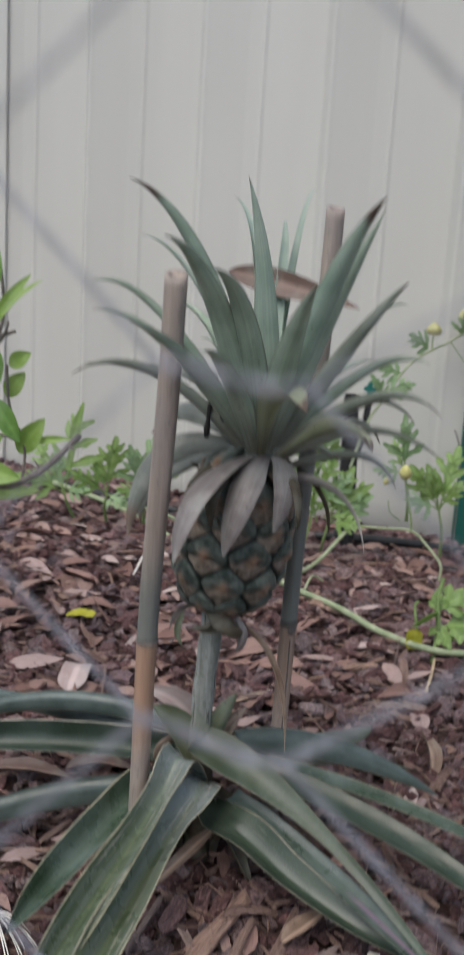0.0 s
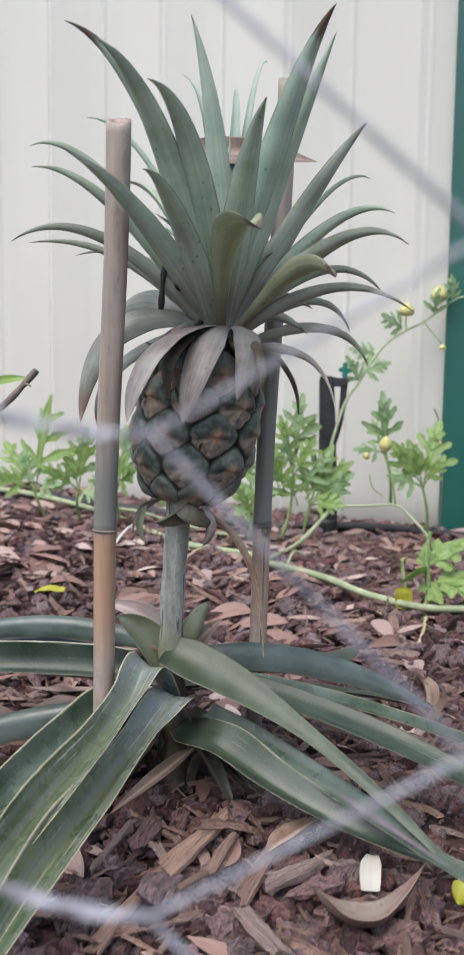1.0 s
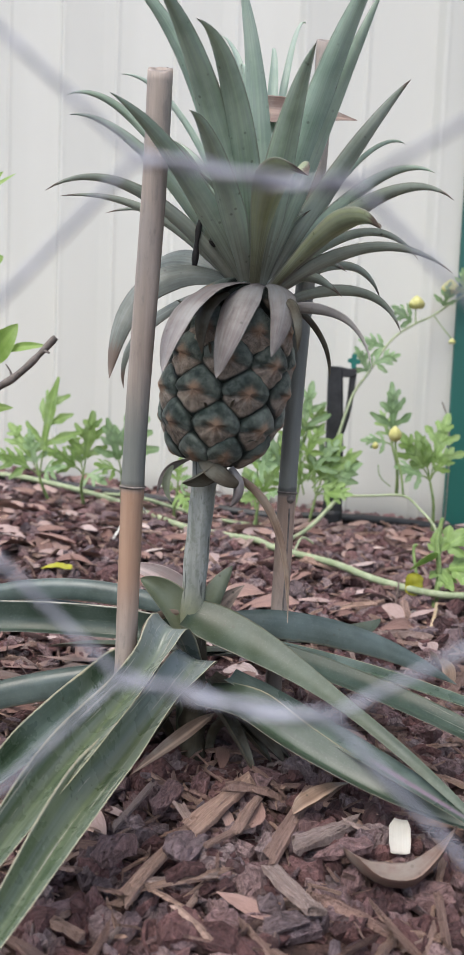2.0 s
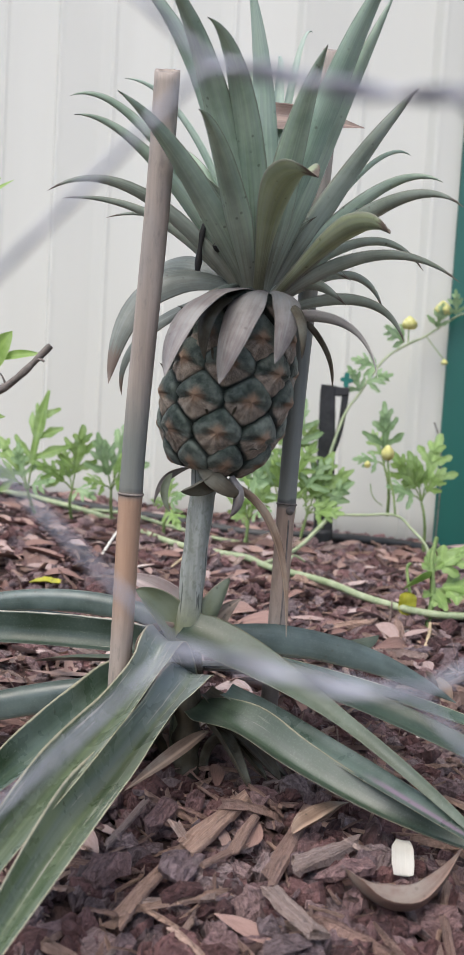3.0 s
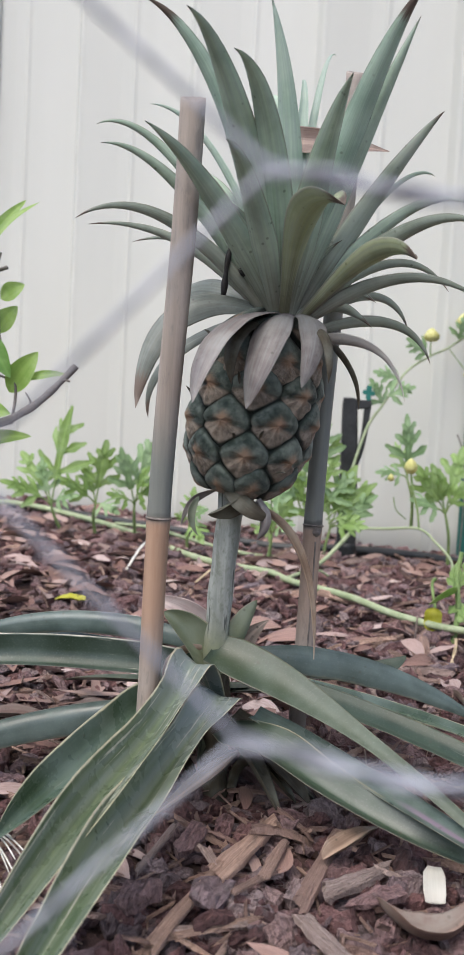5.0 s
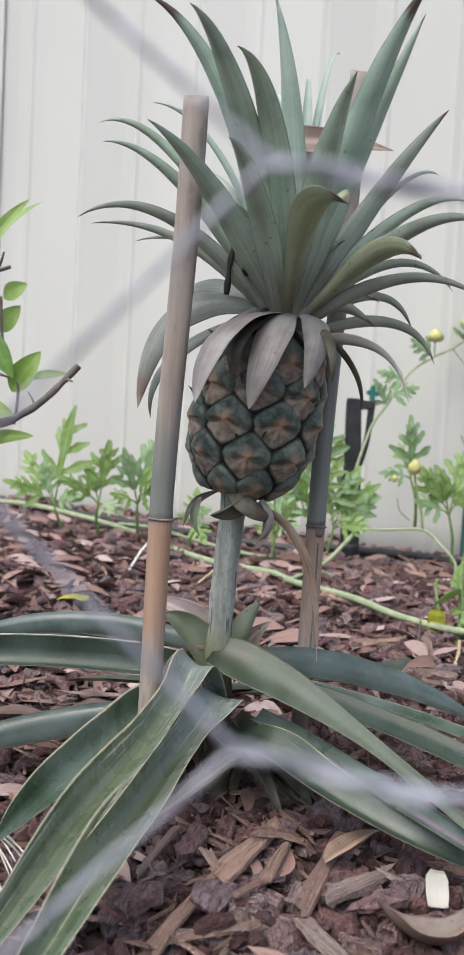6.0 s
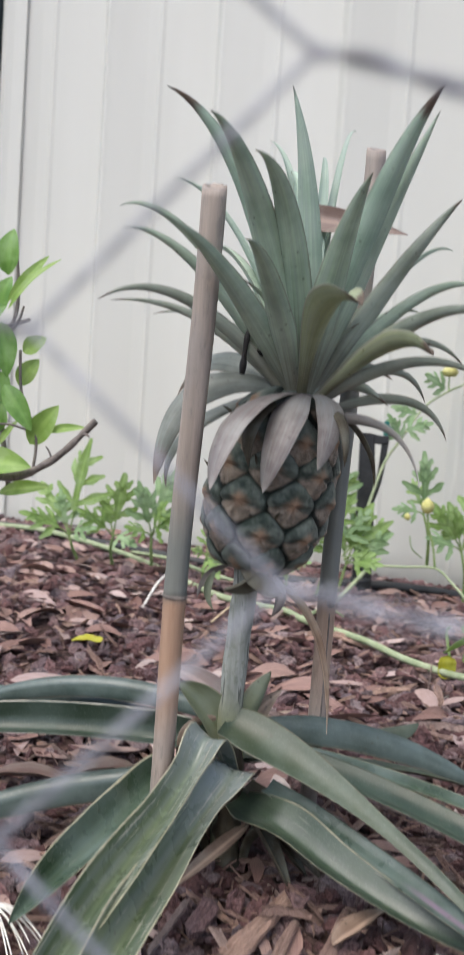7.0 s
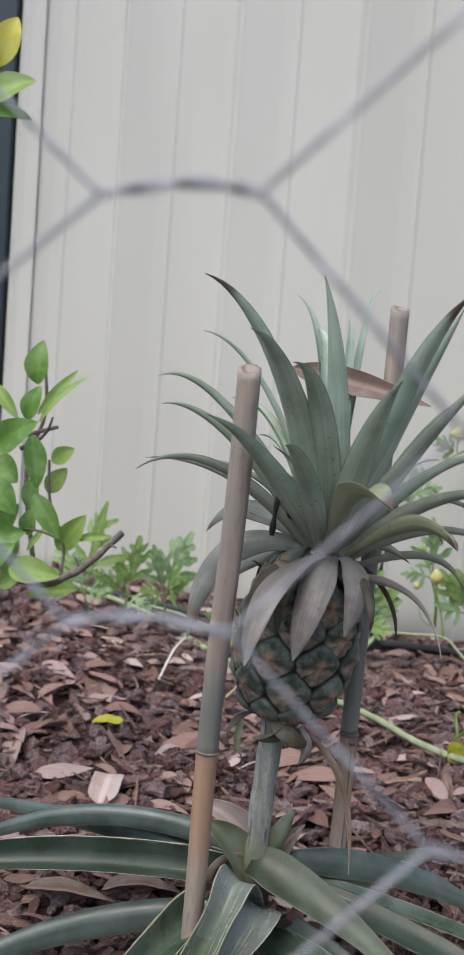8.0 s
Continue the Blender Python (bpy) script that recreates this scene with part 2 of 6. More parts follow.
def plain(name, a, b, scale, rough=0.6, bump=0.3, distance=0.001, metal=0.0, stretch=(1, 1, 1), specular=0.4, trans=0.0):
    """Two colours mixed by a coarse and a fine noise."""
    k = Nodes(name)
    vec = k.coords("Object", stretch)
    n1, n2 = k.noise(vec, scale, 5, 0.6), k.noise(vec, scale * 6, 4, 0.6)
    f = k.math("ADD", k.math("MULTIPLY", n1, 0.65), k.math("MULTIPLY", n2, 0.35))
    return k.done(k.mix(k.step(f, 0.35, 0.65), a, b), k.step(n1, 0.3, 0.7, rough - 0.07, rough + 0.1), f, bump, distance, metal, specular, trans)


VINE = plain("vine_stem", (0.25, 0.31, 0.17), (0.4, 0.45, 0.29), 60, 0.55, stretch=(1, 1, 1), trans=0.1)
VINE_DARK = plain("vine_petiole", (0.14, 0.22, 0.07), (0.25, 0.34, 0.13), 60, 0.55)
BUD = plain("flower_bud", (0.5, 0.48, 0.14), (0.68, 0.66, 0.32), 120, 0.6, trans=0.2)
TWIG = plain("bark_twig", (0.1, 0.085, 0.075), (0.22, 0.19, 0.17), 90, 0.75, 0.6, 0.002, stretch=(1, 1, 1))
BLACK = plain("black_plastic", (0.012, 0.013, 0.014), (0.03, 0.031, 0.033), 30, 0.45, 0.15, 0.0006)
TEAL = plain("teal_plastic", (0.01, 0.12, 0.1), (0.02, 0.17, 0.14), 60, 0.4, 0.1)
CORD = plain("black_cord", (0.01, 0.01, 0.01), (0.03, 0.028, 0.027), 300, 0.7, 0.6, 0.001)
STRAW = plain("straw", (0.38, 0.29, 0.17), (0.58, 0.47, 0.31), 80, 0.65, 0.4)
PALE_ROOT = plain("bleached_fibre", (0.55, 0.53, 0.47), (0.75, 0.73, 0.68), 100, 0.6)


def galvanised():
    k = Nodes("galvanised_wire")
    vec = k.coords("Object")
    n1, n2 = k.noise(vec, 220, 4), k.noise(vec, 45, 3)
    c = k.mix(k.step(n1, 0.35, 0.7), (0.22, 0.226, 0.262), (0.41, 0.42, 0.475))
    c = k.mix(k.math("MULTIPLY", k.step(n2, 0.55, 0.75), 0.5), c, (0.16, 0.15, 0.15))
    return k.done(c, k.step(n2, 0.3, 0.7, 0.42, 0.62), n1, 0.4, 0.0003, metal=0.3)


WIRE = galvanised()


def sheet_steel(name, a, b, rough=0.42):
    """Baked paint on steel: faint vertical runs of dirt, drips and dust."""
    k = Nodes(name)
    runs = k.noise(k.coords("Object", (2.5, 2.5, 0.3)), 2.0, 3, 0.5)
    soft = k.noise(k.coords("Object"), 3.0, 4)
    c = k.mix(k.step(runs, 0.35, 0.75), a, b)
    c = k.mix(k.math("MULTIPLY", k.step(soft, 0.35, 0.85), 0.3), c, tuple(0.95 * x for x in a))
    return k.done(c, k.step(soft, 0.2, 0.8, rough - 0.02, rough + 0.03), k.noise(k.coords("Object", (1, 1, 0.12)), 7, 2), 0.12, 0.004, specular=0.45)


CREAM = sheet_steel("cream_steel", (0.520, 0.520, 0.478), (0.570, 0.570, 0.528), 0.22)
GREEN_STEEL = sheet_steel("green_steel", (0.008, 0.075, 0.062), (0.012, 0.1, 0.082), 0.38)
SLATE_STEEL = sheet_steel("slate_steel", (0.022, 0.034, 0.042), (0.035, 0.05, 0.06), 0.4)


def bamboo(name, node_z, fresh, reach):
    """Weathered culm; fresh: how orange the stretch below the joint is."""
    k = Nodes(name)
    vec = k.coords("Object", (60, 60, 3))
    _, _, z = k.split(k.coords("Object"))
    grain, cloud = k.noise(vec, 2.0, 5, 0.65), k.noise(k.coords("Object", (1, 1, 0.4)), 40, 4)
    c = k.mix(k.step(grain, 0.3, 0.7), (0.235, 0.193, 0.163), (0.385, 0.32, 0.272))
    c = k.mix(k.math("MULTIPLY", k.step(cloud, 0.42, 0.66), 0.6), c, (0.25, 0.225, 0.21))
    stain = k.noise(k.coords("Object", (1, 1, 0.25)), 130, 5, 0.7)
    c = k.mix(k.math("MULTIPLY", k.step(stain, 0.54, 0.68), 0.45), c, (0.14, 0.125, 0.115))
    grey = k.math("MULTIPLY", k.step(z, node_z - 0.006, node_z + 0.004), k.step(z, node_z + reach, node_z + 0.3 * reach))
    c = k.mix(k.math("MULTIPLY", grey, 0.9), c, k.mix(grain, (0.105, 0.118, 0.107), (0.21, 0.225, 0.205)))
    tan = k.math("MULTIPLY", k.step(z, node_z + 0.003, node_z - 0.006), k.step(k.math("ADD", z, k.math("MULTIPLY", cloud, 0.05)), node_z - 0.09, node_z - 0.02))
    c = k.mix(k.math("MULTIPLY", tan, fresh), c, k.mix(grain, (0.34, 0.17, 0.085), (0.45, 0.25, 0.14)))
    scar = k.math("ADD", k.math("ABSOLUTE", k.math("SUBTRACT", z, node_z + 0.001)), k.math("MULTIPLY", k.math("SUBTRACT", cloud, 0.5), 0.012))
    c = k.mix(k.math("MULTIPLY", k.step(scar, 0.004, 0.001), 0.9 - fresh), c, (0.035, 0.034, 0.034))
    h = k.math("ADD", grain, k.math("MULTIPLY", cloud, 0.5))
    return k.done(c, k.step(cloud, 0.3, 0.7, 0.5, 0.68), h, 0.35, 0.0012)


BAMBOO_FRONT, BAMBOO_BACK = bamboo("bamboo_front", 0.219, 0.6, 0.09), bamboo("bamboo_back", 0.209, 0.3, 0.3)


def stalk_skin():
    k = Nodes("pineapple_stalk")
    vec = k.coords("Object", (70, 70, 7))
    streak, slit = k.noise(vec, 1.5, 5, 0.6), k.noise(k.coords("Object", (200, 200, 22)), 1.2, 3)
    c = k.mix(k.step(streak, 0.3, 0.7), (0.21, 0.225, 0.205), (0.43, 0.445, 0.41))
    _, _, z = k.split(k.coords("Object"))
    c = k.mix(k.step(z, 0.15, 0.115), c, k.mix(streak, (0.15, 0.165, 0.10), (0.25, 0.26, 0.17)))
    mottle = k.noise(k.coords("Object", (1, 1, 0.6)), 170, 5, 0.7)
    c = k.mix(k.math("MULTIPLY", k.step(mottle, 0.48, 0.66), 0.65), c, (0.15, 0.165, 0.125))
    c = k.mix(k.math("MULTIPLY", k.step(slit, 0.62, 0.67), 0.8), c, (0.04, 0.045, 0.04))
    return k.done(c, 0.65, k.math("ADD", streak, mottle), 0.5, 0.0015)


STALK = stalk_skin()


def fruit_skin():
    """One fruitlet, u across and v from its lower point up: dark lid, tan bract tapering up to a rusty beak, dark green
    rim with furrow shade painted in.
    """
    k = Nodes("pineapple_fruitlet")
    rnd = k.random()
    u, v, _ = k.split(k.coords("UV"))
    n = k.noise(k.coords("Object", (1, 1, 1), rnd), 160, 5, 0.65)
    soft = k.noise(k.coords("Object", (1, 1, 1), rnd), 55, 3, 0.5)
    du, dv = k.math("SUBTRACT", u, 0.5), k.math("SUBTRACT", v, 0.52)
    turn = k.math("ARCTAN2", dv, du)
    rays = k.noise(k.coords("UV", (1, 1, 1), k.math("ADD", rnd, turn)), 2.2, 5, 0.7)
    far = k.math("SQRT", k.math("ADD", k.math("MULTIPLY", du, du), k.math("MULTIPLY", dv, dv)))
    lid = k.mix(k.step(k.math("ADD", k.math("MULTIPLY", n, 0.5), k.math("MULTIPLY", soft, 0.5)), 0.36, 0.64), (0.035, 0.055, 0.044), (0.21, 0.245, 0.21))
    low = k.mix(k.step(k.math("ADD", k.math("MULTIPLY", n, 0.35), k.math("MULTIPLY", rays, 0.65)), 0.4, 0.6), (0.15, 0.115, 0.085), (0.56, 0.45, 0.36))
    slope = k.math("ADD", dv, k.math("MULTIPLY", k.math("ABSOLUTE", du), 0.2))
    slope = k.math("ADD", slope, k.math("MULTIPLY", k.math("SUBTRACT", rays, 0.5), 0.3))
    tan = k.math("MULTIPLY", k.step(slope, 0.0, -0.06), k.step(k.math("ADD", far, k.math("MULTIPLY", soft, 0.1)), 0.53, 0.44))
    c = k.mix(k.math("MULTIPLY", tan, 0.85), lid, low)
    # Dark green rim, blackened with painted furrow shade
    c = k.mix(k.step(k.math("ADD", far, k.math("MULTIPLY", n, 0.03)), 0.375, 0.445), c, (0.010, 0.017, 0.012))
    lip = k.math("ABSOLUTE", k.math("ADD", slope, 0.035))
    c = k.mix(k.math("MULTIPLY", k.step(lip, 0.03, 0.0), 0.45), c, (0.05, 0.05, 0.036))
    star = k.math("ADD", far, k.math("MULTIPLY", k.math("SUBTRACT", rays, 0.5), 0.42))
    c = k.mix(k.math("MULTIPLY", k.step(star, 0.2, 0.03), 0.85), c, k.mix(n, (0.3, 0.165, 0.1), (0.55, 0.36, 0.24)))
    h = k.math("ADD", k.math("MULTIPLY", n, 0.6), k.math("MULTIPLY", rays, 1.0))
    return k.done(c, k.step(n, 0.3, 0.7, 0.36, 0.54), h, 0.75, 0.002)


FRUITLET = fruit_skin()
# Near-black core: the shade in gaps between eyes is put into its colour
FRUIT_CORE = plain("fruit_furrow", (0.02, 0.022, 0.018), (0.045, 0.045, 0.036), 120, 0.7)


def chip_wood(name, island, wood):
    """Bark (wood 0) or split timber (wood 1), a tint for each piece and grain along its length."""
    k = Nodes(name)
    rnd = k.random(island)
    vec = k.coords("UV", (7, 1.1, 1) if wood else (4, 2.2, 1), rnd)
    grain = k.noise(vec, 2.4, 6, 0.68)
    blot = k.noise(k.coords("Object", (1, 1, 1), rnd), 90, 4, 0.6)
    if wood:
        tint = k.ramp(rnd, [(0.0, (0.30, 0.195, 0.165)), (0.35, (0.43, 0.30, 0.255)), (0.7, (0.52, 0.36, 0.285)), (1.0, (0.42, 0.34, 0.32))])
    else:
        tint = k.ramp(rnd, [(0.0, (0.1, 0.054, 0.056)), (0.2, (0.19, 0.096, 0.094)), (0.42, (0.26, 0.146, 0.145)), (0.6, (0.235, 0.188, 0.208)), (0.76, (0.32, 0.2, 0.196)), (0.9, (0.4, 0.315, 0.315)), (1.0, (0.16, 0.12, 0.13))])
    c = k.mix(k.step(grain, 0.3, 0.7), k.mix(1.0, tint, (0.68, 0.62, 0.58) if wood else (0.5, 0.45, 0.43), "MULTIPLY"), k.mix(1.0, tint, (1.2, 1.17, 1.14), "MULTIPLY"))
    c = k.mix(k.math("MULTIPLY", k.step(blot, 0.55, 0.75), 0.15 if wood else 0.4), c, (0.19, 0.165, 0.16))
    flake = k.noise(k.coords("Object", (1, 1, 1), rnd), 330, 4, 0.7)
    c = k.mix(k.math("MULTIPLY", k.step(flake, 0.5, 0.34), 0.25 if wood else 0.55), c, k.mix(1.0, c, (0.35, 0.32, 0.32), "MULTIPLY"))
    h = k.math("ADD", k.math("ADD", grain, k.math("MULTIPLY", blot, 0.6)), k.math("MULTIPLY", flake, 0.9))
    return k.done(c, k.step(blot, 0.3, 0.7, 0.55, 0.8), h, 1.0, 0.005, specular=0.4)


BARK, BARK_LOOSE = chip_wood("bark_chip", False, 0), chip_wood("bark_mulch", True, 0)
TIMBER, TIMBER_LOOSE = chip_wood("timber_chip", False, 1), chip_wood("timber_mulch", True, 1)


def leaf_litter():
    k = Nodes("leaf_litter")
    rnd = k.random(True)
    tint = k.ramp(rnd, [(0.0, (0.19, 0.105, 0.085)), (0.35, (0.3, 0.185, 0.155)), (0.6, (0.36, 0.25, 0.215)), (0.85, (0.42, 0.32, 0.305)), (1.0, (0.62, 0.52, 0.47))])
    streak = k.noise(k.coords("UV", (12, 2, 1), rnd), 2.0, 5, 0.6)
    c = k.mix(k.step(streak, 0.3, 0.7), k.mix(1.0, tint, (0.7, 0.66, 0.64), "MULTIPLY"), tint)
    return k.done(c, 0.6, streak, 0.4, 0.001)


LITTER = leaf_litter()


def soil():
    k = Nodes("mulched_soil")
    vec = k.coords("Object")
    cell, n, big = k.voronoi(vec, 70), k.noise(vec, 130, 5, 0.65), k.noise(vec, 6, 4)
    c = k.mix(k.step(n, 0.3, 0.7), (0.05, 0.03, 0.026), (0.14, 0.08, 0.068))
    c = k.mix(k.math("MULTIPLY", k.step(big, 0.4, 0.7), 0.4), c, (0.13, 0.085, 0.075))
    return k.done(c, 0.85, k.math("ADD", k.math("MULTIPLY", cell, -1.2), n), 1.0, 0.012, specular=0.25)


SOIL = soil()

# ---- building helpers ----
UP = Vector((0, 0, 1))
FRONT = Vector((0, -1, 0))


def shape(name, verts, faces, materials, uvs=None, slots=None, smooth=True):
    """A mesh from computed corners; uvs one for each corner point."""
    me = bpy.data.meshes.new(name)
    me.from_pydata([tuple(v) for v in verts], [], faces)
    for m in materials if isinstance(materials, (list, tuple)) else [materials]:
        me.materials.append(m)
    if uvs is not None:
        layer = me.uv_layers.new(name="UVMap")
        index = np.empty(len(me.loops), dtype=np.int32)
        me.loops.foreach_get("vertex_index", index)
        layer.data.foreach_set("uv", np.asarray(uvs, dtype=np.float32)[index].ravel())
    if slots is not None:
        me.polygons.foreach_set("material_index", np.asarray(slots, dtype=np.int32))
    me.polygons.foreach_set("use_smooth", np.full(len(me.polygons), smooth))
    me.update()
    return me


def part(name, data, parent, label=""):
    ob = new(name, data)
    ob.parent = parent
    return tagged(ob, label) if label else ob


def thing(name, label, category, group="", kind="", place=(0, 0, 0)):
    ob = new(name)
    ob.empty_display_size = 0.02
    ob.location = place
    return tagged(ob, label, category, group, kind)


def settle(ob, place):
    """Parts are built in world places; this puts the thing's own origin at its foot."""
    ob.location = place
    for child in ob.children:
        child.matrix_parent_inverse = Matrix.Translation(-Vector(place))


def smooth(x, lo, hi):
    f = min(1.0, max(0.0, (x - lo) / (hi - lo)))
    return f * f * (3 - 2 * f)


def bend(a, m, b):
    """A curve from a through m, half way, to b: place and direction at 0..1."""
    a, m, b = Vector(a), Vector(m), Vector(b)
    c = 2 * m - 0.5 * (a + b)
    return (lambda f: (1 - f) ** 2 * a + 2 * f * (1 - f) * c + f * f * b), (lambda f: (2 * (1 - f) * (c - a) + 2 * f * (b - c)).normalized())


def chain(points):
    """A smooth curve through points."""
    pts = [Vector(p) for p in points]

    def at(f):
        x = min(f, 0.99999) * (len(pts) - 1)
        i, u = int(x), x - int(x)
        p0, p1, p2, p3 = pts[max(i - 1, 0)], pts[i], pts[i + 1], pts[min(i + 2, len(pts) - 1)]
        return 0.5 * (2 * p1 + (p2 - p0) * u + (2 * p0 - 5 * p1 + 4 * p2 - p3) * u * u + (3 * p1 - p0 - 3 * p2 + p3) * u ** 3)

    return at, lambda f: (at(min(1, f + 0.01)) - at(max(0, f - 0.01))).normalized()


WIDTHS = {
    "crown": lambda v: (0.5 + 0.5 * smooth(v, 0, 0.3)) * (1 - v ** 1.6) + 0.01,
    "basal": lambda v: (0.8 + 0.2 * smooth(v, 0, 0.15)) * (1 - v ** 4.5) + 0.01,
    "taper": lambda v: (0.8 + 0.2 * smooth(v, 0, 0.1)) * (1 - 0.7 * smooth(v, 0.08, 0.62)) * (1 - v ** 5) + 0.01,
    "strap": lambda v: (0.75 + 0.33 * smooth(v, 0.02, 0.12) - 0.28 * smooth(v, 0.15, 0.34)) * (1 + 0.34 * smooth(v, 0.32, 0.75)) * (1 - v ** 9) + 0.01,
    "tube": lambda v: (0.75 + 0.25 * smooth(v, 0, 0.2)) * (1 - 0.15 * smooth(v, 0.4, 0.9)) * (1 - v ** 4.5) + 0.01,
    "spear": lambda v: (0.55 + 0.5 * smooth(v, 0.02, 0.14)) * (1 - 0.55 * smooth(v, 0.2, 0.85)) * (1 - v ** 6) + 0.01,
    "bract": lambda v: (0.55 + 0.45 * smooth(v, 0, 0.4)) * (1 - v ** 3.2) ** 0.8 + 0.012,
    "olive": lambda v: (0.3 + 0.7 * smooth(v, 0.05, 0.62)) * (1 - v ** 4.5) ** 0.8 + 0.012,
    "ovate": lambda v: max(0.03, math.sin(math.pi * v ** 0.85) ** 0.75),
    "lance": lambda v: max(0.03, math.sin(math.pi * v ** 0.72) ** 0.9),
    "scrap": lambda v: 0.62 + 0.38 * smooth(v, 0.0, 0.45) - 0.12 * smooth(v, 0.8, 1.0),
    "blunt": lambda v: (1 - (2 * v - 1) ** 6) * 0.9 + 0.1,
}


def blade(name, material, a, m, b, width, style="crown", fold=0.22, twist=0.0, turn=0.0, thick=0.0013, n=18, wave=0.0, face=None, seed=0, course=None):
    """A leaf along a curve: channelled across (fold), turned about its length (twist at the foot, twist + turn at the tip)."""
    at, along = chain(course) if course else bend(a, m, b)
    a, b = Vector(a), Vector(b)
    out = Vector(((b - a).x, (b - a).y, 0))
    if face is not None:
        out = Vector(face)
    elif out.length < 0.03:
        out = FRONT.copy()
    side0 = UP.cross(out).normalized()
    rng = random.Random(seed)
    phase = rng.uniform(0, 6.28)
    ks = (-1.0, -0.92, -0.5, -0.07, 0.07, 0.5, 0.92, 1.0) if course else (-1.0, -0.92, -0.55, 0.0, 0.55, 0.92, 1.0)
    verts, uvs, faces = [], [], []
    for i in range(n + 1):
        v = i / n
        p, t = at(v), along(v)
        s = (side0 - t * side0.dot(t)).normalized()
        nrm = t.cross(s).normalized()
        if nrm.z < 0 and abs(nrm.z) > 0.2 and style in ("basal", "strap", "spear", "taper", "tube"):
            nrm = -nrm
        ang = radians(twist + turn * v)
        s, nrm = s * math.cos(ang) + nrm * math.sin(ang), nrm * math.cos(ang) - s * math.sin(ang)
        w = 0.5 * width * WIDTHS[style](v)
        p = p + nrm * (wave * w * math.sin(phase + v * 9))
        for k in ks:
            dish = (abs(k) ** 1.25 - 0.4) * 1.7 if style in ("basal", "strap", "spear", "taper") else (k * k - 0.35) * 2
            lift = fold * w * dish * (0.2 + 0.8 * smooth(v, 0.1, 0.28) if course else 1.0) + wave * 0.6 * w * abs(k) * math.sin(phase + 23 * v + 2 * k)
            q = p + s * (k * w) + nrm * lift
            h = 0.5 * thick * (1 - 0.85 * k * k) * min(1.0, 0.25 + w / (0.25 * width))
            verts += [q + nrm * h, q - nrm * h]
            uvs += [((k + 1) / 2, v)] * 2
    r = 2 * len(ks)
    for i in range(n):
        for j in range(len(ks) - 1):
            o = i * r + 2 * j
            faces += [(o, o + 2, o + r + 2, o + r), (o + 1, o + r + 1, o + r + 3, o + 3)]
        o = i * r
        faces += [(o, o + r, o + r + 1, o + 1), (o + r - 2, o + r - 1, o + 2 * r - 1, o + 2 * r - 2)]
    for o, flip in ((0, 1), (n * r, 0)):
        ring = [o + 2 * j for j in range(len(ks))] + [o + 2 * j + 1 for j in reversed(range(len(ks)))]
        faces.append(tuple(reversed(ring)) if not flip else tuple(ring))
    return shape(name, verts, faces, material, uvs)


def tube_into(verts, faces, uvs, at, along, radius, n, sides=8, knots=None):
    start = len(verts)
    ref = None
    for i in range(n + 1):
        f = i / n
        p, t = at(f), along(f)
        ref = (ref if ref is not None else (UP if abs(t.z) < 0.9 else Vector((1, 0, 0))))
        x = (ref - t * ref.dot(t)).normalized()
        ref = x
        y = t.cross(x)
        r = radius(f)
        for j in range(sides):
            g = 2 * math.pi * j / sides
            verts.append(p + r * (math.cos(g) * x + math.sin(g) * y))
            uvs.append((j / sides, f))
    for i in range(n):
        for j in range(sides):
            k = (j + 1) % sides
            o = start + i * sides
            faces.append((o + j, o + k, o + sides + k, o + sides + j))
    faces.append(tuple(start + j for j in reversed(range(sides))))
    faces.append(tuple(start + n * sides + j for j in range(sides)))


def tube(name, material, curve, radius, n=16, sides=8):
    verts, faces, uvs = [], [], []
    r = radius if callable(radius) else (lambda f: radius)
    tube_into(verts, faces, uvs, curve[0], curve[1], r, n, sides)
    return shape(name, verts, faces, material, uvs)


def boxed(name, material, size, place, bevel=0.002):
    bm = bmesh.new()
    bmesh.ops.create_cube(bm, size=1)
    bm.transform(Matrix.Diagonal((*size, 1)))
    bmesh.ops.bevel(bm, geom=bm.edges[:], offset=bevel, segments=2, affect="EDGES")
    bm.transform(place)
    me = bpy.data.meshes.new(name)
    bm.to_mesh(me)
    bm.free()
    me.materials.append(material)
    return me


# ---- ground ----
def level(x, y):
    """The height of the mulched bed."""
    z = 0.005 + 0.045 * smooth(y, 0.0, 0.9) - 0.035 * max(-0.6, min(0.6, x)) * smooth(y, 0.1, 0.7)
    z += 0.008 * noise.noise(Vector((x * 4, y * 4, 0.3))) + 0.005 * noise.noise(Vector((x * 13, y * 13, 1.7)))
    return z


def ground_sheet():
    """One sheet: fine near the plant, coarser and coarser to the horizon."""
    fine = [i * 0.02 for i in range(-50, 51)]
    far, step = [], 0.03
    x = 1.0
    while x < 900:
        step *= 1.45
        x += step
        far.append(x)
    xs = [-v for v in reversed(far)] + fine + far
    ys = [0.4 + v for v in xs]
    nx = len(xs)
    verts = []
    for y in ys:
        for x in xs:
            near = 1 - smooth(max(abs(x), abs(y - 0.4)), 1.0, 2.5)
            verts.append((x, y, level(x, y) * near + 0.02 * (1 - near)))
    faces = [(j * nx + i, j * nx + i + 1, (j + 1) * nx + i + 1, (j + 1) * nx + i) for j in range(len(ys) - 1) for i in range(nx - 1)]
    return shape("ground", verts, faces, SOIL)


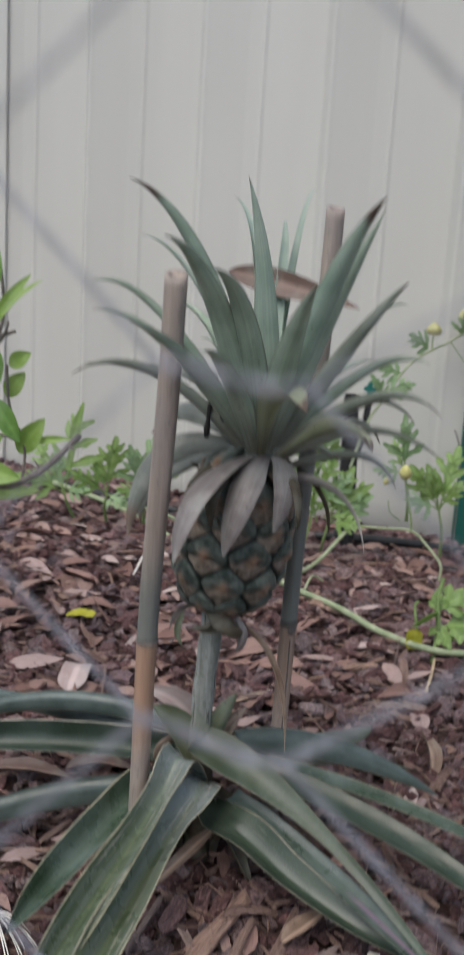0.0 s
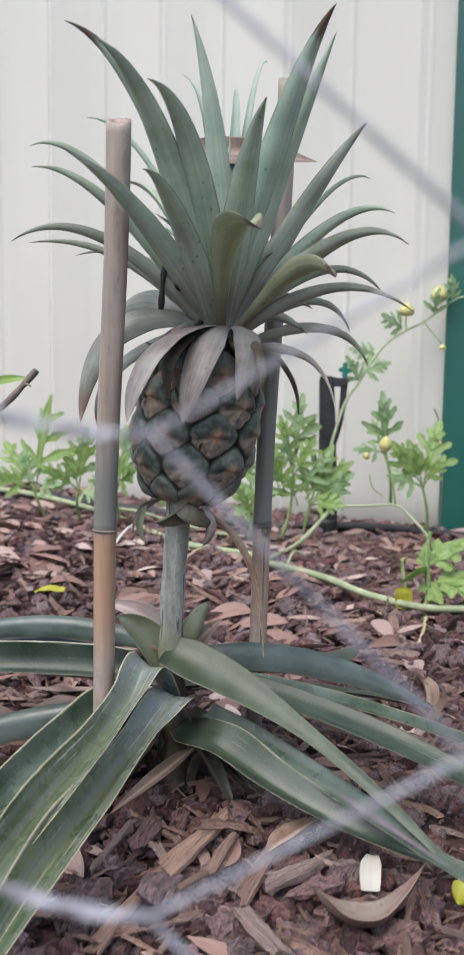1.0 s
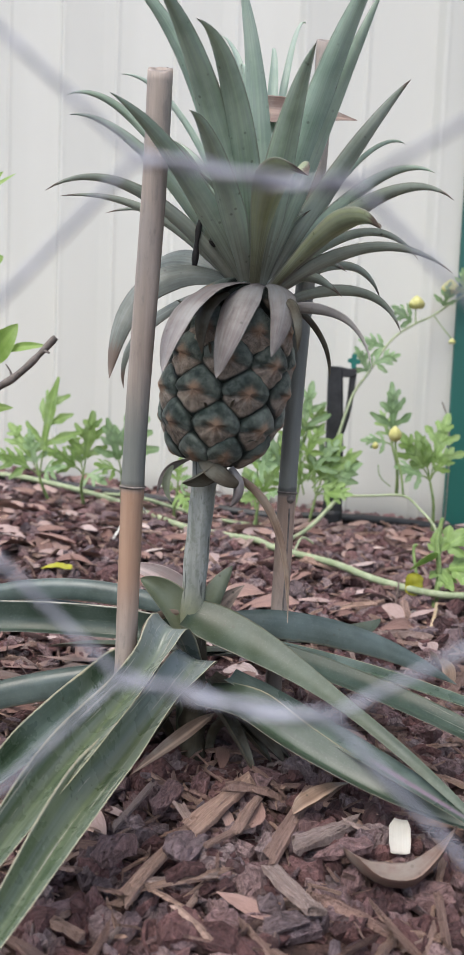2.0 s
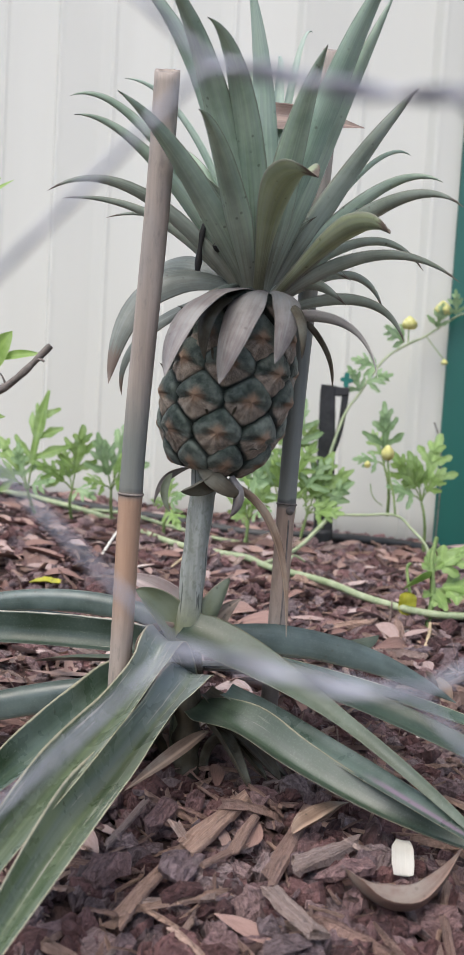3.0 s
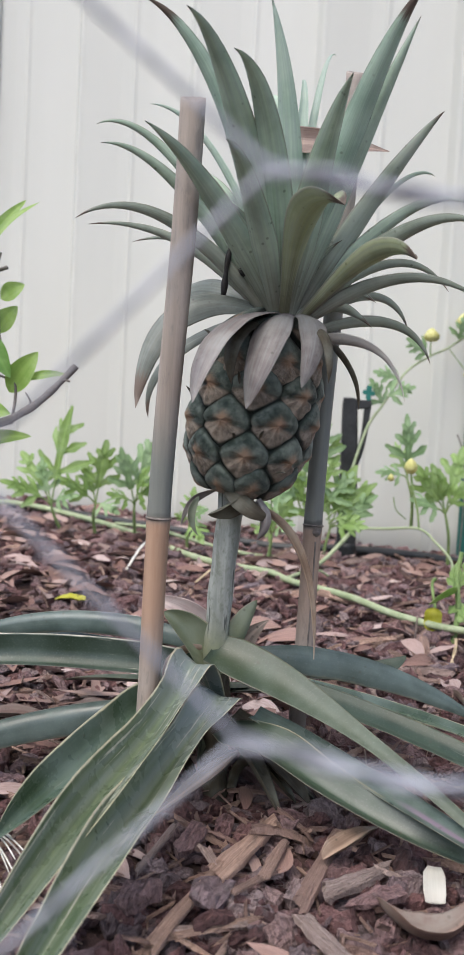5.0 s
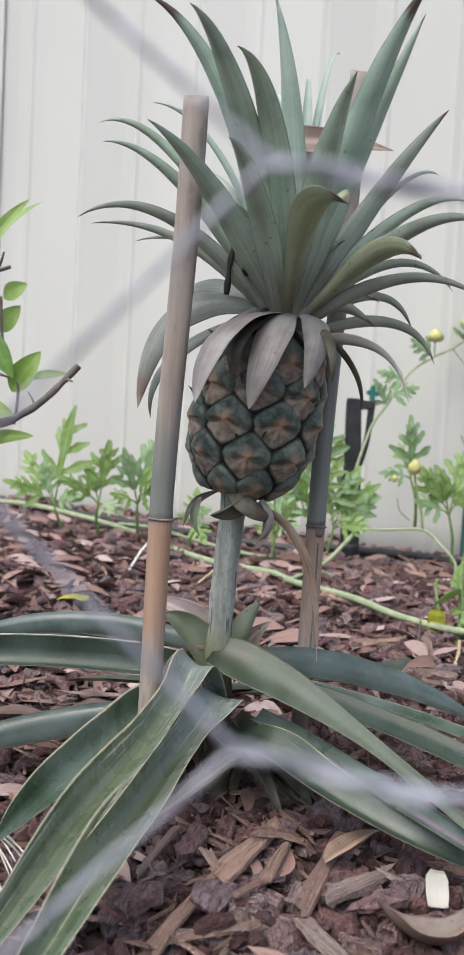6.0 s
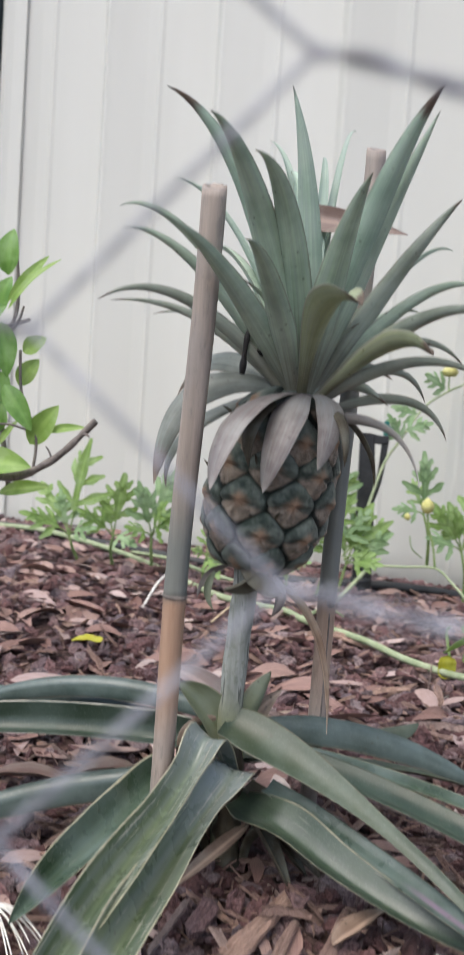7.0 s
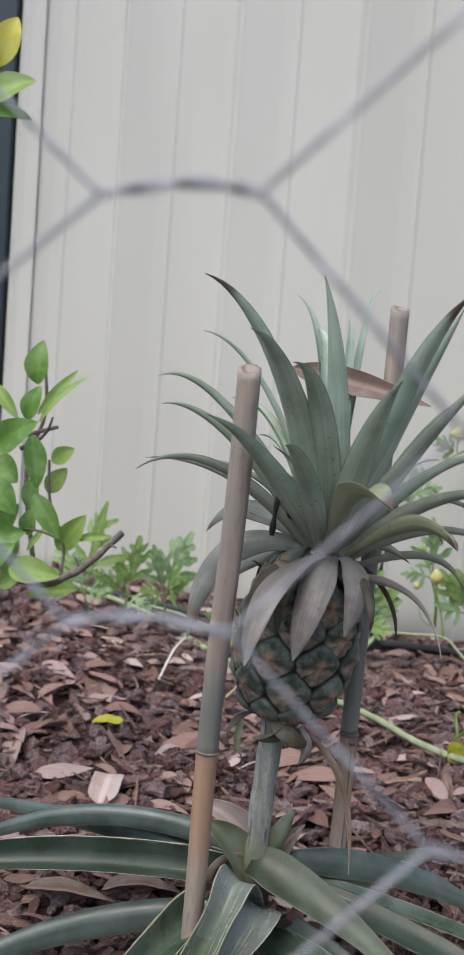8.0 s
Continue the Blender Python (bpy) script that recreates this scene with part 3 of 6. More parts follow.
ground = tagged(new("ground", ground_sheet()), "garden bed of dark soil under reddish bark mulch", "ground", kind="structure")

# ---- fence: ribbed cream steel sheets between posts ----
FENCE_A, FENCE_D = Vector((-0.62, 1.466, 0)), Vector((1.002, -0.355, 0)).normalized()
FENCE_N = Vector((FENCE_D.y, -FENCE_D.x, 0))
if FENCE_N.y > 0:
    FENCE_N = -FENCE_N


def fence_point(s, z, out=0.0):
    return FENCE_A + FENCE_D * s + FENCE_N * out + UP * z


def fence_sheet(s0, s1, z0, z1):
    """A pressed sheet with broad pans and raised ribs, 1 mm thick, softly rounded at the folds."""
    pitch, keys = 0.27, ((0.0, 0.021), (0.006, 0.0228), (0.012, 0.0205), (0.09, 0.0035), (0.118, 0.0018), (0.1245, 0.0052), (0.131, 0.0015), (0.2, 0.0), (0.252, 0.0), (0.27, 0.021))
    ss = [s0]
    k = math.floor((s0 - 0.20) / pitch) - 1
    while 0.20 + k * pitch < s1 + pitch:
        for o, _ in keys[:-1]:
            for d in (-0.0028, -0.001, 0.001, 0.0028):
                ss.append(0.20 + k * pitch + o + d)
        k += 1
    ss = sorted(s for s in ss if s0 <= s <= s1) + [s1]

    def depth(s):
        x = (s - 0.20) % pitch
        total = 0.0
        for d in (-0.0018, -0.0006, 0.0006, 0.0018):
            y = (x + d) % pitch
            for (a, ha), (b, hb) in zip(keys, keys[1:]):
                if a <= y <= b:
                    total += ha + (hb - ha) * (y - a) / (b - a)
                    break
        return total / 4

    zs = [z0 + (z1 - z0) * i / 12 for i in range(13)]
    verts, faces = [], []
    for back in (0.0, -0.001):
        for z in zs:
            for s in ss:
                wob = 0.0015 * noise.noise(Vector((s * 3, z * 2, 4)))
                verts.append(fence_point(s, z, depth(s) + wob + back))
    n, rows = len(ss), len(zs)
    for b in (0, 1):
        o = b * n * rows
        for j in range(rows - 1):
            for i in range(n - 1):
                q = (o + j * n + i, o + j * n + i + 1, o + (j + 1) * n + i + 1, o + (j + 1) * n + i)
                faces.append(q if not b else q[::-1])
    for j in (0, rows - 1):
        for i in range(n - 1):
            a, c = j * n + i, n * rows + j * n + i
            faces.append((a, a + 1, c + 1, c) if j else (a + 1, a, c, c + 1))
    return shape("fence_sheet", verts, faces, CREAM)


fence = thing("fence", "cream ribbed steel fence with painted steel posts", "fence", kind="structure")
for s0, s1 in ((-2.05, -1.1), (-1.1, -0.15), (-0.090, 1.075), (1.135, 2.1), (2.1, 3.05)):
    part("fence_sheet", fence_sheet(s0, s1, -0.05, 1.8), fence)


def fence_post(s0, s1, material):
    """A folded channel post: flat face, turned flanges at both edges."""
    rim = [(s0, -0.02), (s0, 0.026), (s0 + 0.003, 0.03), (s1 - 0.003, 0.03), (s1, 0.026), (s1, -0.02), (s1 - 0.002, -0.02), (s1 - 0.002, 0.024), (s1 - 0.005, 0.027), (s0 + 0.005, 0.027), (s0 + 0.002, 0.024), (s0 + 0.002, -0.02)]
    n = len(rim)
    verts = [fence_point(s, z, o) for z in (-0.1, 1.84) for s, o in rim]
    faces = [(i, (i + 1) % n, n + (i + 1) % n, n + i) for i in range(n)]
    faces += [tuple(range(n)), tuple(range(2 * n - 1, n - 1, -1))]
    return shape("fence_post", verts, faces, material, smooth=False)


part("fence_post", fence_post(1.062, 1.145, GREEN_STEEL), fence, "dark green steel post")
part("fence_post", fence_post(-0.173, -0.085, SLATE_STEEL), fence, "dark slate steel post")
part("lap_strip", boxed("lap_strip", CREAM, (0.066, 0.004, 1.85), Matrix.Translation(fence_point(-0.047, 0.875, 0.0165)) @ Matrix.Rotation(math.atan2(FENCE_D.y, FENCE_D.x), 4, "Z"), 0.001), fence)

# ---- pineapple plant ----
plant = thing("pineapple_plant", "pineapple plant with ripening fruit on an upright stalk", "pineapple plant")
FOOT, NECK, TOP = Vector((-0.036, 0.05, 0.0)), Vector((-0.031, 0.05, 0.233)), Vector((-0.007, 0.05, 0.372))


def stalk_mesh():
    curve = bend(FOOT - UP * 0.02, (-0.039, 0.05, 0.115), NECK + UP * 0.012)
    return tube("stalk", STALK, curve, lambda f: 0.0098 - 0.0006 * smooth(f, 0.2, 0.6) + 0.002 * smooth(f, 0.85, 1.0) + 0.0004 * math.sin(f * 40), 26, 14)


part("stalk", stalk_mesh(), plant, "bluish grey stalk with dark slits")

AXIS = (TOP - NECK).normalized()
AX = AXIS.cross(Vector((0, 1, 0))).normalized()
AY = AXIS.cross(AX)
SPAN = (TOP - NECK).length
FRUIT_TURN = 0.3


def girth(h):
    """The fruit's radius at a height 0..1 along its axis."""
    return 0.0420 * (max(0.0, 1 - abs(2 * h - 0.86) ** 2.5 / (1.1 if h > 0.43 else 0.93) ** 2.5)) ** 0.5


def on_fruit(angle, h, out):
    h = min(0.985, max(0.01, h))
    r = girth(h) + out
    return NECK + AXIS * (SPAN * h) + r * (math.cos(angle) * AX + math.sin(angle) * AY)


def fruit_core():
    verts, faces, uvs = [], [], []
    n, m = 24, 16
    for i in range(m + 1):
        for j in range(n):
            verts.append(on_fruit(2 * math.pi * j / n, 0.01 + 0.97 * i / m, -0.004))
            uvs.append((j / n, i / m))
    for i in range(m):
        for j in range(n):
            k = (j + 1) % n
            faces.append((i * n + j, i * n + k, (i + 1) * n + k, (i + 1) * n + j))
    faces += [tuple(reversed(range(n))), tuple(range(m * n, m * n + n))]
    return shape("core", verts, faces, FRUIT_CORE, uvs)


ROUND, RISE = 7.5, 0.165
COL_W, ROW_H = 2 * math.pi * 0.043 / ROUND, RISE * SPAN
NEIGHBOURS = [(q * COL_W, s) for q, s in ((1, RISE * SPAN / ROUND), (-1, -RISE * SPAN / ROUND), (0.5, ROW_H * 1.067), (-0.5, ROW_H * 0.933), (0.5, -ROW_H * 0.933), (-0.5, -ROW_H * 1.067))]


def eye_reach(g):
    """How far an eye spreads in a direction before it meets its neighbours, its corners rounded off."""
    total = 0.0
    for x, y in NEIGHBOURS:
        d = math.hypot(x, y)
        c = (x * math.cos(g) + y * math.sin(g)) / d
        if c > 0.05:
            total += (0.5 * d / c) ** -9
    return 1.22 * total ** (-1 / 9)


def fruitlet_mesh(angle, h, rng):
    """One eye packed among its neighbours: a smooth lid, a bract lapping up from below and a beak where they meet."""
    spokes, rings = 30, 9
    verts, faces, uvs = [], [], []
    big, skew = rng.uniform(0.8, 1.2), rng.uniform(-0.12, 0.12)
    girth_here = max(0.3, girth(min(0.9, max(0.08, h))) / 0.0420)
    for i in range(rings + 1):
        r = (i / rings) ** 0.85
        for j in range(spokes):
            g = 2 * math.pi * j / spokes
            reach = eye_reach(g)
            x, y = r * reach * math.cos(g), r * reach * math.sin(g)
            u, v = x / (0.55 * COL_W), y / (0.62 * ROW_H)
            dome = (1 - r ** 5) ** 0.85
            up = -0.0018 + 0.0054 * dome * (0.85 + 0.15 * big) + 0.0016 * (1 - r * r)
            lip = 0.0 - 0.2 * abs(u) ** 1.3 + skew * u
            edge = math.exp(-((v - lip) / 0.13) ** 2) * (1 - r * r)
            up += 0.0019 * smooth(v - lip, 0.0, 0.14) * dome - 0.0020 * edge * (1 - math.exp(-((u / 0.2) ** 2)))
            up += 0.0028 * big * math.exp(-((u / 0.12) ** 2 + ((v - 0.02) / 0.22) ** 2))
            up += 0.0009 * (1 - 0.8 * smooth(v - lip, 0.0, 0.2)) * math.cos(9 * g + angle * 5) * dome * min(1.0, 2.5 * r) + 0.0005 * noise.noise(Vector((u * 2.5 + angle * 9, v * 2.5, h * 20)))
            verts.append(on_fruit(angle + x / (0.043 * 1.0), h + y / SPAN * (0.75 + 0.25 * girth_here), up))
            uvs.append((0.5 + 0.5 * min(1, r) * math.cos(g), 0.5 + 0.5 * min(1, r) * math.sin(g)))
    for i in range(rings):
        for j in range(spokes):
            k = (j + 1) % spokes
            faces.append((i * spokes + j, (i + 1) * spokes + j, (i + 1) * spokes + k, i * spokes + k))
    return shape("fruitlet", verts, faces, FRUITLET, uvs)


fruit = part("fruit", fruit_core(), plant, "ripening pineapple fruit with green-brown eyes")
rng = random.Random(7)
for k in range(43):
    part("fruitlet", fruitlet_mesh(2 * math.pi * k / ROUND + FRUIT_TURN + rng.uniform(-0.08, 0.08), 0.02 + RISE * k / ROUND + rng.uniform(-0.014, 0.014), rng), fruit)

# papery spines standing off the eyes
for k in range(10):
    ang, h = rng.uniform(0, 6.28), rng.uniform(0.15, 0.8)
    p = on_fruit(ang, h, 0.004)
    d = (on_fruit(ang, h, 0.02) - p).normalized() + AXIS * rng.uniform(0.2, 0.9)
    part("spine", blade("spine", DEAD_BROWN, p, p + d * 0.005 + UP * 0.001, p + d * 0.01, 0.0022, "lance", n=5, thick=0.0005), fruit)

crown = part("crown", tube("crown", CROWN_DULL, bend(TOP - AXIS * 0.03, TOP + AXIS * 0.01, TOP + AXIS * 0.055), lambda f: 0.014 - 0.007 * f, 12, 12), plant, "tuft of stiff grey-green pointed leaves")
leaf_seed = 0


def crown_leaf(a, m, b, width, paint=None, twist=0.0, turn=0.0, fold=0.32, style="crown"):
    global leaf_seed
    leaf_seed += 1
    if style == "crown" or paint is CROWN_OLIVE:
        a = (-0.004 + 0.5 * (a[0] + 0.004), 0.05 + 0.5 * (a[1] - 0.05), a[2] - 0.016)
    part("leaf", blade("leaf", paint or CROWN, a, m, b, width, style, fold, twist, turn, seed=leaf_seed, wave=0.03), crown)


# upright inner leaves
crown_leaf((0.001, 0.068, 0.400), (0.005, 0.082, 0.510), (0.003, 0.094, 0.547), 0.012, CROWN_PALE)
crown_leaf((-0.003, 0.066, 0.400), (-0.016, 0.097, 0.514), (-0.039, 0.122, 0.567), 0.014, CROWN_PALE)
crown_leaf((0.006, 0.070, 0.400), (0.016, 0.098, 0.534), (0.029, 0.112, 0.573), 0.009, CROWN_PALE)
crown_leaf((0.000, 0.040, 0.395), (-0.008, 0.016, 0.489), (-0.023, 0.002, 0.567), 0.024, CROWN_PALE)
crown_leaf((-0.012, 0.041, 0.380), (-0.055, 0.018, 0.505), (-0.107, -0.001, 0.562), 0.025, CROWN_TIP, twist=18)
crown_leaf((-0.010, 0.033, 0.380), (-0.040, -0.035, 0.478), (-0.069, -0.091, 0.518), 0.026, CROWN, twist=8)
crown_leaf((-0.006, 0.033, 0.380), (-0.020, -0.030, 0.468), (-0.042, -0.081, 0.500), 0.026, CROWN)
crown_leaf((0.007, 0.035, 0.380), (0.040, -0.015, 0.492), (0.069, -0.055, 0.552), 0.027, CROWN_TIP, twist=-12)
crown_leaf((0.009, 0.035, 0.380), (0.043, 0.002, 0.474), (0.072, -0.020, 0.548), 0.024, CROWN, twist=-14)
crown_leaf((0.003, 0.032, 0.380), (0.014, -0.023, 0.450), (0.028, -0.068, 0.494), 0.026, CROWN, twist=-6)
crown_leaf((-0.006, 0.059, 0.390), (-0.062, 0.090, 0.490), (-0.115, 0.115, 0.532), 0.014, CROWN_PALE, twist=35)
# spreading leaves
crown_leaf((0.016, 0.043, 0.378), (0.063, 0.027, 0.455), (0.097, 0.014, 0.502), 0.023, CROWN_DULL, twist=-30)
crown_leaf((0.016, 0.060, 0.380), (0.070, 0.090, 0.462), (0.112, 0.115, 0.486), 0.012, CROWN, twist=-35)
crown_leaf((0.021, 0.045, 0.378), (0.072, 0.032, 0.433), (0.119, 0.021, 0.443), 0.016, CROWN, twist=-38)
crown_leaf((0.021, 0.038, 0.376), (0.075, -0.007, 0.417), (0.119, -0.044, 0.412), 0.018, CROWN_DULL, twist=-30)
crown_leaf((0.021, 0.043, 0.372), (0.076, 0.023, 0.390), (0.132, 0.006, 0.374), 0.016, CROWN_DULL, twist=-30)
crown_leaf((0.015, 0.040, 0.372), (0.048, -0.018, 0.396), (0.072, -0.066, 0.389), 0.0185, CROWN_OLIVE, twist=-30, style="olive", fold=0.4)
crown_leaf((0.015, 0.055, 0.375), (0.072, 0.067, 0.407), (0.121, 0.078, 0.392), 0.015, CROWN_DULL, twist=-30)
crown_leaf((-0.001, 0.032, 0.374), (0.006, -0.036, 0.416), (0.026, -0.086, 0.414), 0.026, CROWN_OLIVE, style="olive", fold=0.42)
crown_leaf((-0.010, 0.032, 0.376), (-0.029, -0.032, 0.430), (-0.044, -0.085, 0.448), 0.022, CROWN)
crown_leaf((-0.009, 0.036, 0.376), (-0.055, -0.015, 0.432), (-0.094, -0.060, 0.464), 0.024, CROWN, twist=18)
crown_leaf((-0.014, 0.047, 0.378), (-0.086, 0.038, 0.468), (-0.140, 0.031, 0.489), 0.014, CROWN, twist=38)
crown_leaf((-0.016, 0.044, 0.375), (-0.080, 0.023, 0.446), (-0.132, 0.006, 0.469), 0.015, CROWN, twist=38)
crown_leaf((-0.018, 0.045, 0.374), (-0.088, 0.027, 0.424), (-0.149, 0.013, 0.420), 0.016, CROWN_DULL, twist=36)
crown_leaf((-0.018, 0.052, 0.374), (-0.080, 0.057, 0.414), (-0.149, 0.061, 0.426), 0.014, CROWN_DULL, twist=36)
crown_leaf((-0.012, 0.058, 0.378), (-0.062, 0.081, 0.415), (-0.122, 0.101, 0.422), 0.013, CROWN_DULL, twist=36)
crown_leaf((0.021, 0.062, 0.372), (0.066, 0.096, 0.387), (0.100, 0.123, 0.366), 0.014, CROWN_DULL, twist=-28)
crown_leaf((0.020, 0.054, 0.364), (0.074, 0.065, 0.364), (0.110, 0.073, 0.337), 0.016, CROWN_DULL, twist=-28)
crown_leaf((0.018, 0.040, 0.361), (0.058, 0.018, 0.342), (0.078, -0.018, 0.306), 0.013, BRACT_PALE, twist=-40)
crown_leaf((0.000, 0.050, 0.362), (0.026, 0.046, 0.372), (0.062, 0.052, 0.360), 0.022, CROWN_DULL, twist=-50)
crown_leaf((0.002, 0.056, 0.366), (0.030, 0.060, 0.384), (0.066, 0.068, 0.380), 0.022, CROWN_DULL, twist=-50)
# withered leaves drooping past the shoulder
crown_leaf((0.014, 0.060, 0.360), (0.046, 0.064, 0.334), (0.056, 0.050, 0.300), 0.008, DEAD_BROWN, twist=-30, style="bract")
crown_leaf((0.012, 0.040, 0.360), (0.026, 0.004, 0.346), (0.029, -0.002, 0.316), 0.009, DEAD_BROWN, style="bract", fold=-0.15)
crown_leaf((-0.010, 0.040, 0.360), (-0.034, 0.006, 0.346), (-0.036, -0.002, 0.312), 0.016, DEAD_BROWN, style="bract", fold=-0.15)
crown_leaf((-0.018, 0.050, 0.360), (-0.050, 0.026, 0.346), (-0.062, 0.020, 0.306), 0.016, DEAD_BROWN, style="bract", fold=-0.15)
# more leaves round the back
for az, rise, out in ((60, 0.10, 0.1), (95, 0.12, 0.09), (125, 0.07, 0.11), (80, 0.05, 0.12), (110, 0.16, 0.06), (150, 0.1, 0.1), (40, 0.06, 0.12)):
    c, s = math.cos(radians(az)), math.sin(radians(az))
    crown_leaf((0.012 * c, 0.05 + 0.015 * s, 0.378), (out * 0.55 * c, 0.05 + out * 0.55 * s, 0.378 + rise * 0.75), (out * c, 0.05 + out * s, 0.378 + rise), 0.02, CROWN)
# crowded short leaf bases close the tuft's foot
foot_rng = random.Random(77)
for k in range(26):
    az = radians(k * 137.5)
    c, s = math.cos(az), math.sin(az)
    reach, rise = foot_rng.uniform(0.034, 0.055), foot_rng.uniform(0.02, 0.06)
    z0 = 0.356 + 0.0012 * k
    crown_leaf((-0.005 + 0.009 * c, 0.05 + 0.009 * s, z0), (-0.004 + 0.018 * c, 0.05 + 0.018 * s, z0 + 0.4 * rise + 0.006), (-0.003 + reach * c, 0.05 + reach * s, z0 + rise), 0.019, CROWN_DULL if k % 3 else CROWN, fold=0.3)
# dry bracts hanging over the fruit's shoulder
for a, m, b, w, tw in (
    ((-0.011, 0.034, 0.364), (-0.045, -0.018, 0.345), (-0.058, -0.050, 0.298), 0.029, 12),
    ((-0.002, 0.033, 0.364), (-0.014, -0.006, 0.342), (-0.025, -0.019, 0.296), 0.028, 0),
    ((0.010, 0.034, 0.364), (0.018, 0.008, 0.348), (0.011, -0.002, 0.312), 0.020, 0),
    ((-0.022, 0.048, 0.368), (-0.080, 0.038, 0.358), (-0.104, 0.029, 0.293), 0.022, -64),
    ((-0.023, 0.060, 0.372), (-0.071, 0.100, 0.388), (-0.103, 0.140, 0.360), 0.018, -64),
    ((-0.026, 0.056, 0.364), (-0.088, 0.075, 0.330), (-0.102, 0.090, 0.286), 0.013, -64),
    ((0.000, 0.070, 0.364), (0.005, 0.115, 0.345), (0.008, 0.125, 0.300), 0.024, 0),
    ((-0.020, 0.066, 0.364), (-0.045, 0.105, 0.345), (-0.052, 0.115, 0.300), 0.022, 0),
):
    # outer left leaves take the shade-toned copy
    crown_leaf(a, m, b, w, CROWN_SHADED if tw < -10 else BRACT, twist=tw, fold=-0.12, style="bract")


def basal_leaf(a, m, b, width, paint=None, twist=0.0, turn=0.0, fold=0.2, style="basal", course=None):
    global leaf_seed
    leaf_seed += 1
    part("leaf", blade("leaf", paint or BASAL, a, m, b, width, style, fold, twist, turn, thick=0.002, n=40 if course else 26, seed=leaf_seed, wave=0.02, course=course), plant)


def arching_leaf(course, width, paint, twist=0.0, turn=0.0, fold=0.2, style="strap"):
    """A leaf that rises from the stem, bends over a crest and hangs outward."""
    basal_leaf(course[1], course[3], course[-1], width, paint, twist, turn, fold, style, course)


def beyond(a, m, b, more):
    """The same sweep carried further out, down to the ground."""
    a, m, b = Vector(a), Vector(m), Vector(b)
    d = (b - m).normalized()
    tip = b + d * more
    tip.z = max(level(tip.x, tip.y) + 0.012, tip.z)
    half = bend(a, m, b)[0](0.5 * (1 + more / (b - a).length) * 0.98)
    return a, half, tip


def long_leaf(a, m, b, more, width, *rest, **named):
    basal_leaf(*beyond(a, m, b, more), width, *rest, **named)


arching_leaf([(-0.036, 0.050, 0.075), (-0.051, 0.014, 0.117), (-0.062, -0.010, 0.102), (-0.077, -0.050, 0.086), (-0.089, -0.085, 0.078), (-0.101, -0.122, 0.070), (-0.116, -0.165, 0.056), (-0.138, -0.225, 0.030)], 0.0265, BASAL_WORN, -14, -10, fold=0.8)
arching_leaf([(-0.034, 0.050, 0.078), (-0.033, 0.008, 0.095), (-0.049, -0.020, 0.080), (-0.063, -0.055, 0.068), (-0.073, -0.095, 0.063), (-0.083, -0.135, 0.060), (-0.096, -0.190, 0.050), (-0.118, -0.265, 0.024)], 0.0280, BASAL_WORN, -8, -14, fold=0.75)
long_leaf((-0.075, 0.040, 0.086), (-0.122, -0.040, 0.060), (-0.152, -0.102, 0.042), 0.01, 0.029, BASAL_SHEEN, -16, -6, fold=0.75)
long_leaf((-0.062, 0.050, 0.074), (-0.150, 0.046, 0.066), (-0.190, 0.030, 0.052), 0.10, 0.025, BASAL_BLUE, -24, fold=-0.65, style="tube")
long_leaf((-0.052, 0.058, 0.096), (-0.140, 0.052, 0.106), (-0.207, 0.040, 0.102), 0.12, 0.028, BASAL_SPLIT, -42, fold=0.75)
long_leaf((-0.050, 0.068, 0.102), (-0.155, 0.100, 0.110), (-0.244, 0.160, 0.086), 0.12, 0.018, BASAL_BLUE, -24, fold=-0.6, style="tube")
long_leaf((-0.048, 0.066, 0.118), (-0.141, 0.085, 0.134), (-0.225, 0.095, 0.099), 0.10, 0.020, BASAL_BLUE, -34, fold=-0.55, style="tube")
basal_leaf(*beyond((-0.042, 0.040, 0.120), (0.040, -0.004, 0.094), (0.117, -0.100, 0.058), 0.06), 0.033, BASAL_OLIVE, 30, 24, fold=0.22, style="taper")
long_leaf((-0.010, 0.066, 0.112), (0.070, 0.085, 0.104), (0.146, 0.085, 0.072), 0.03, 0.026, BASAL_BLUE, 20, fold=-0.65, style="tube")
long_leaf((0.004, 0.064, 0.094), (0.086, 0.062, 0.080), (0.152, 0.040, 0.064), 0.12, 0.016, BASAL_SHEEN, 14, fold=0.3)
long_leaf((-0.012, 0.050, 0.096), (0.070, 0.034, 0.083), (0.140, -0.010, 0.061), 0.12, 0.026, BASAL, 16, fold=0.3)
arching_leaf([(-0.034, 0.050, 0.058), (-0.014, 0.010, 0.067), (0.012, -0.014, 0.064), (0.040, -0.040, 0.055), (0.084, -0.068, 0.042), (0.121, -0.085, 0.034), (0.160, -0.100, 0.028), (0.200, -0.115, 0.024)], 0.031, BASAL_DEEP, 18, fold=0.5, style="spear")
long_leaf((-0.008, 0.030, 0.076), (0.052, -0.016, 0.060), (0.118, -0.105, 0.052), 0.08, 0.019, BASAL_PURPLE, 14, fold=0.35)
basal_leaf((-0.010, 0.085, 0.095), (0.078, 0.120, 0.086), (0.117, 0.130, 0.100), 0.022, BASAL_OLIVE, 20)
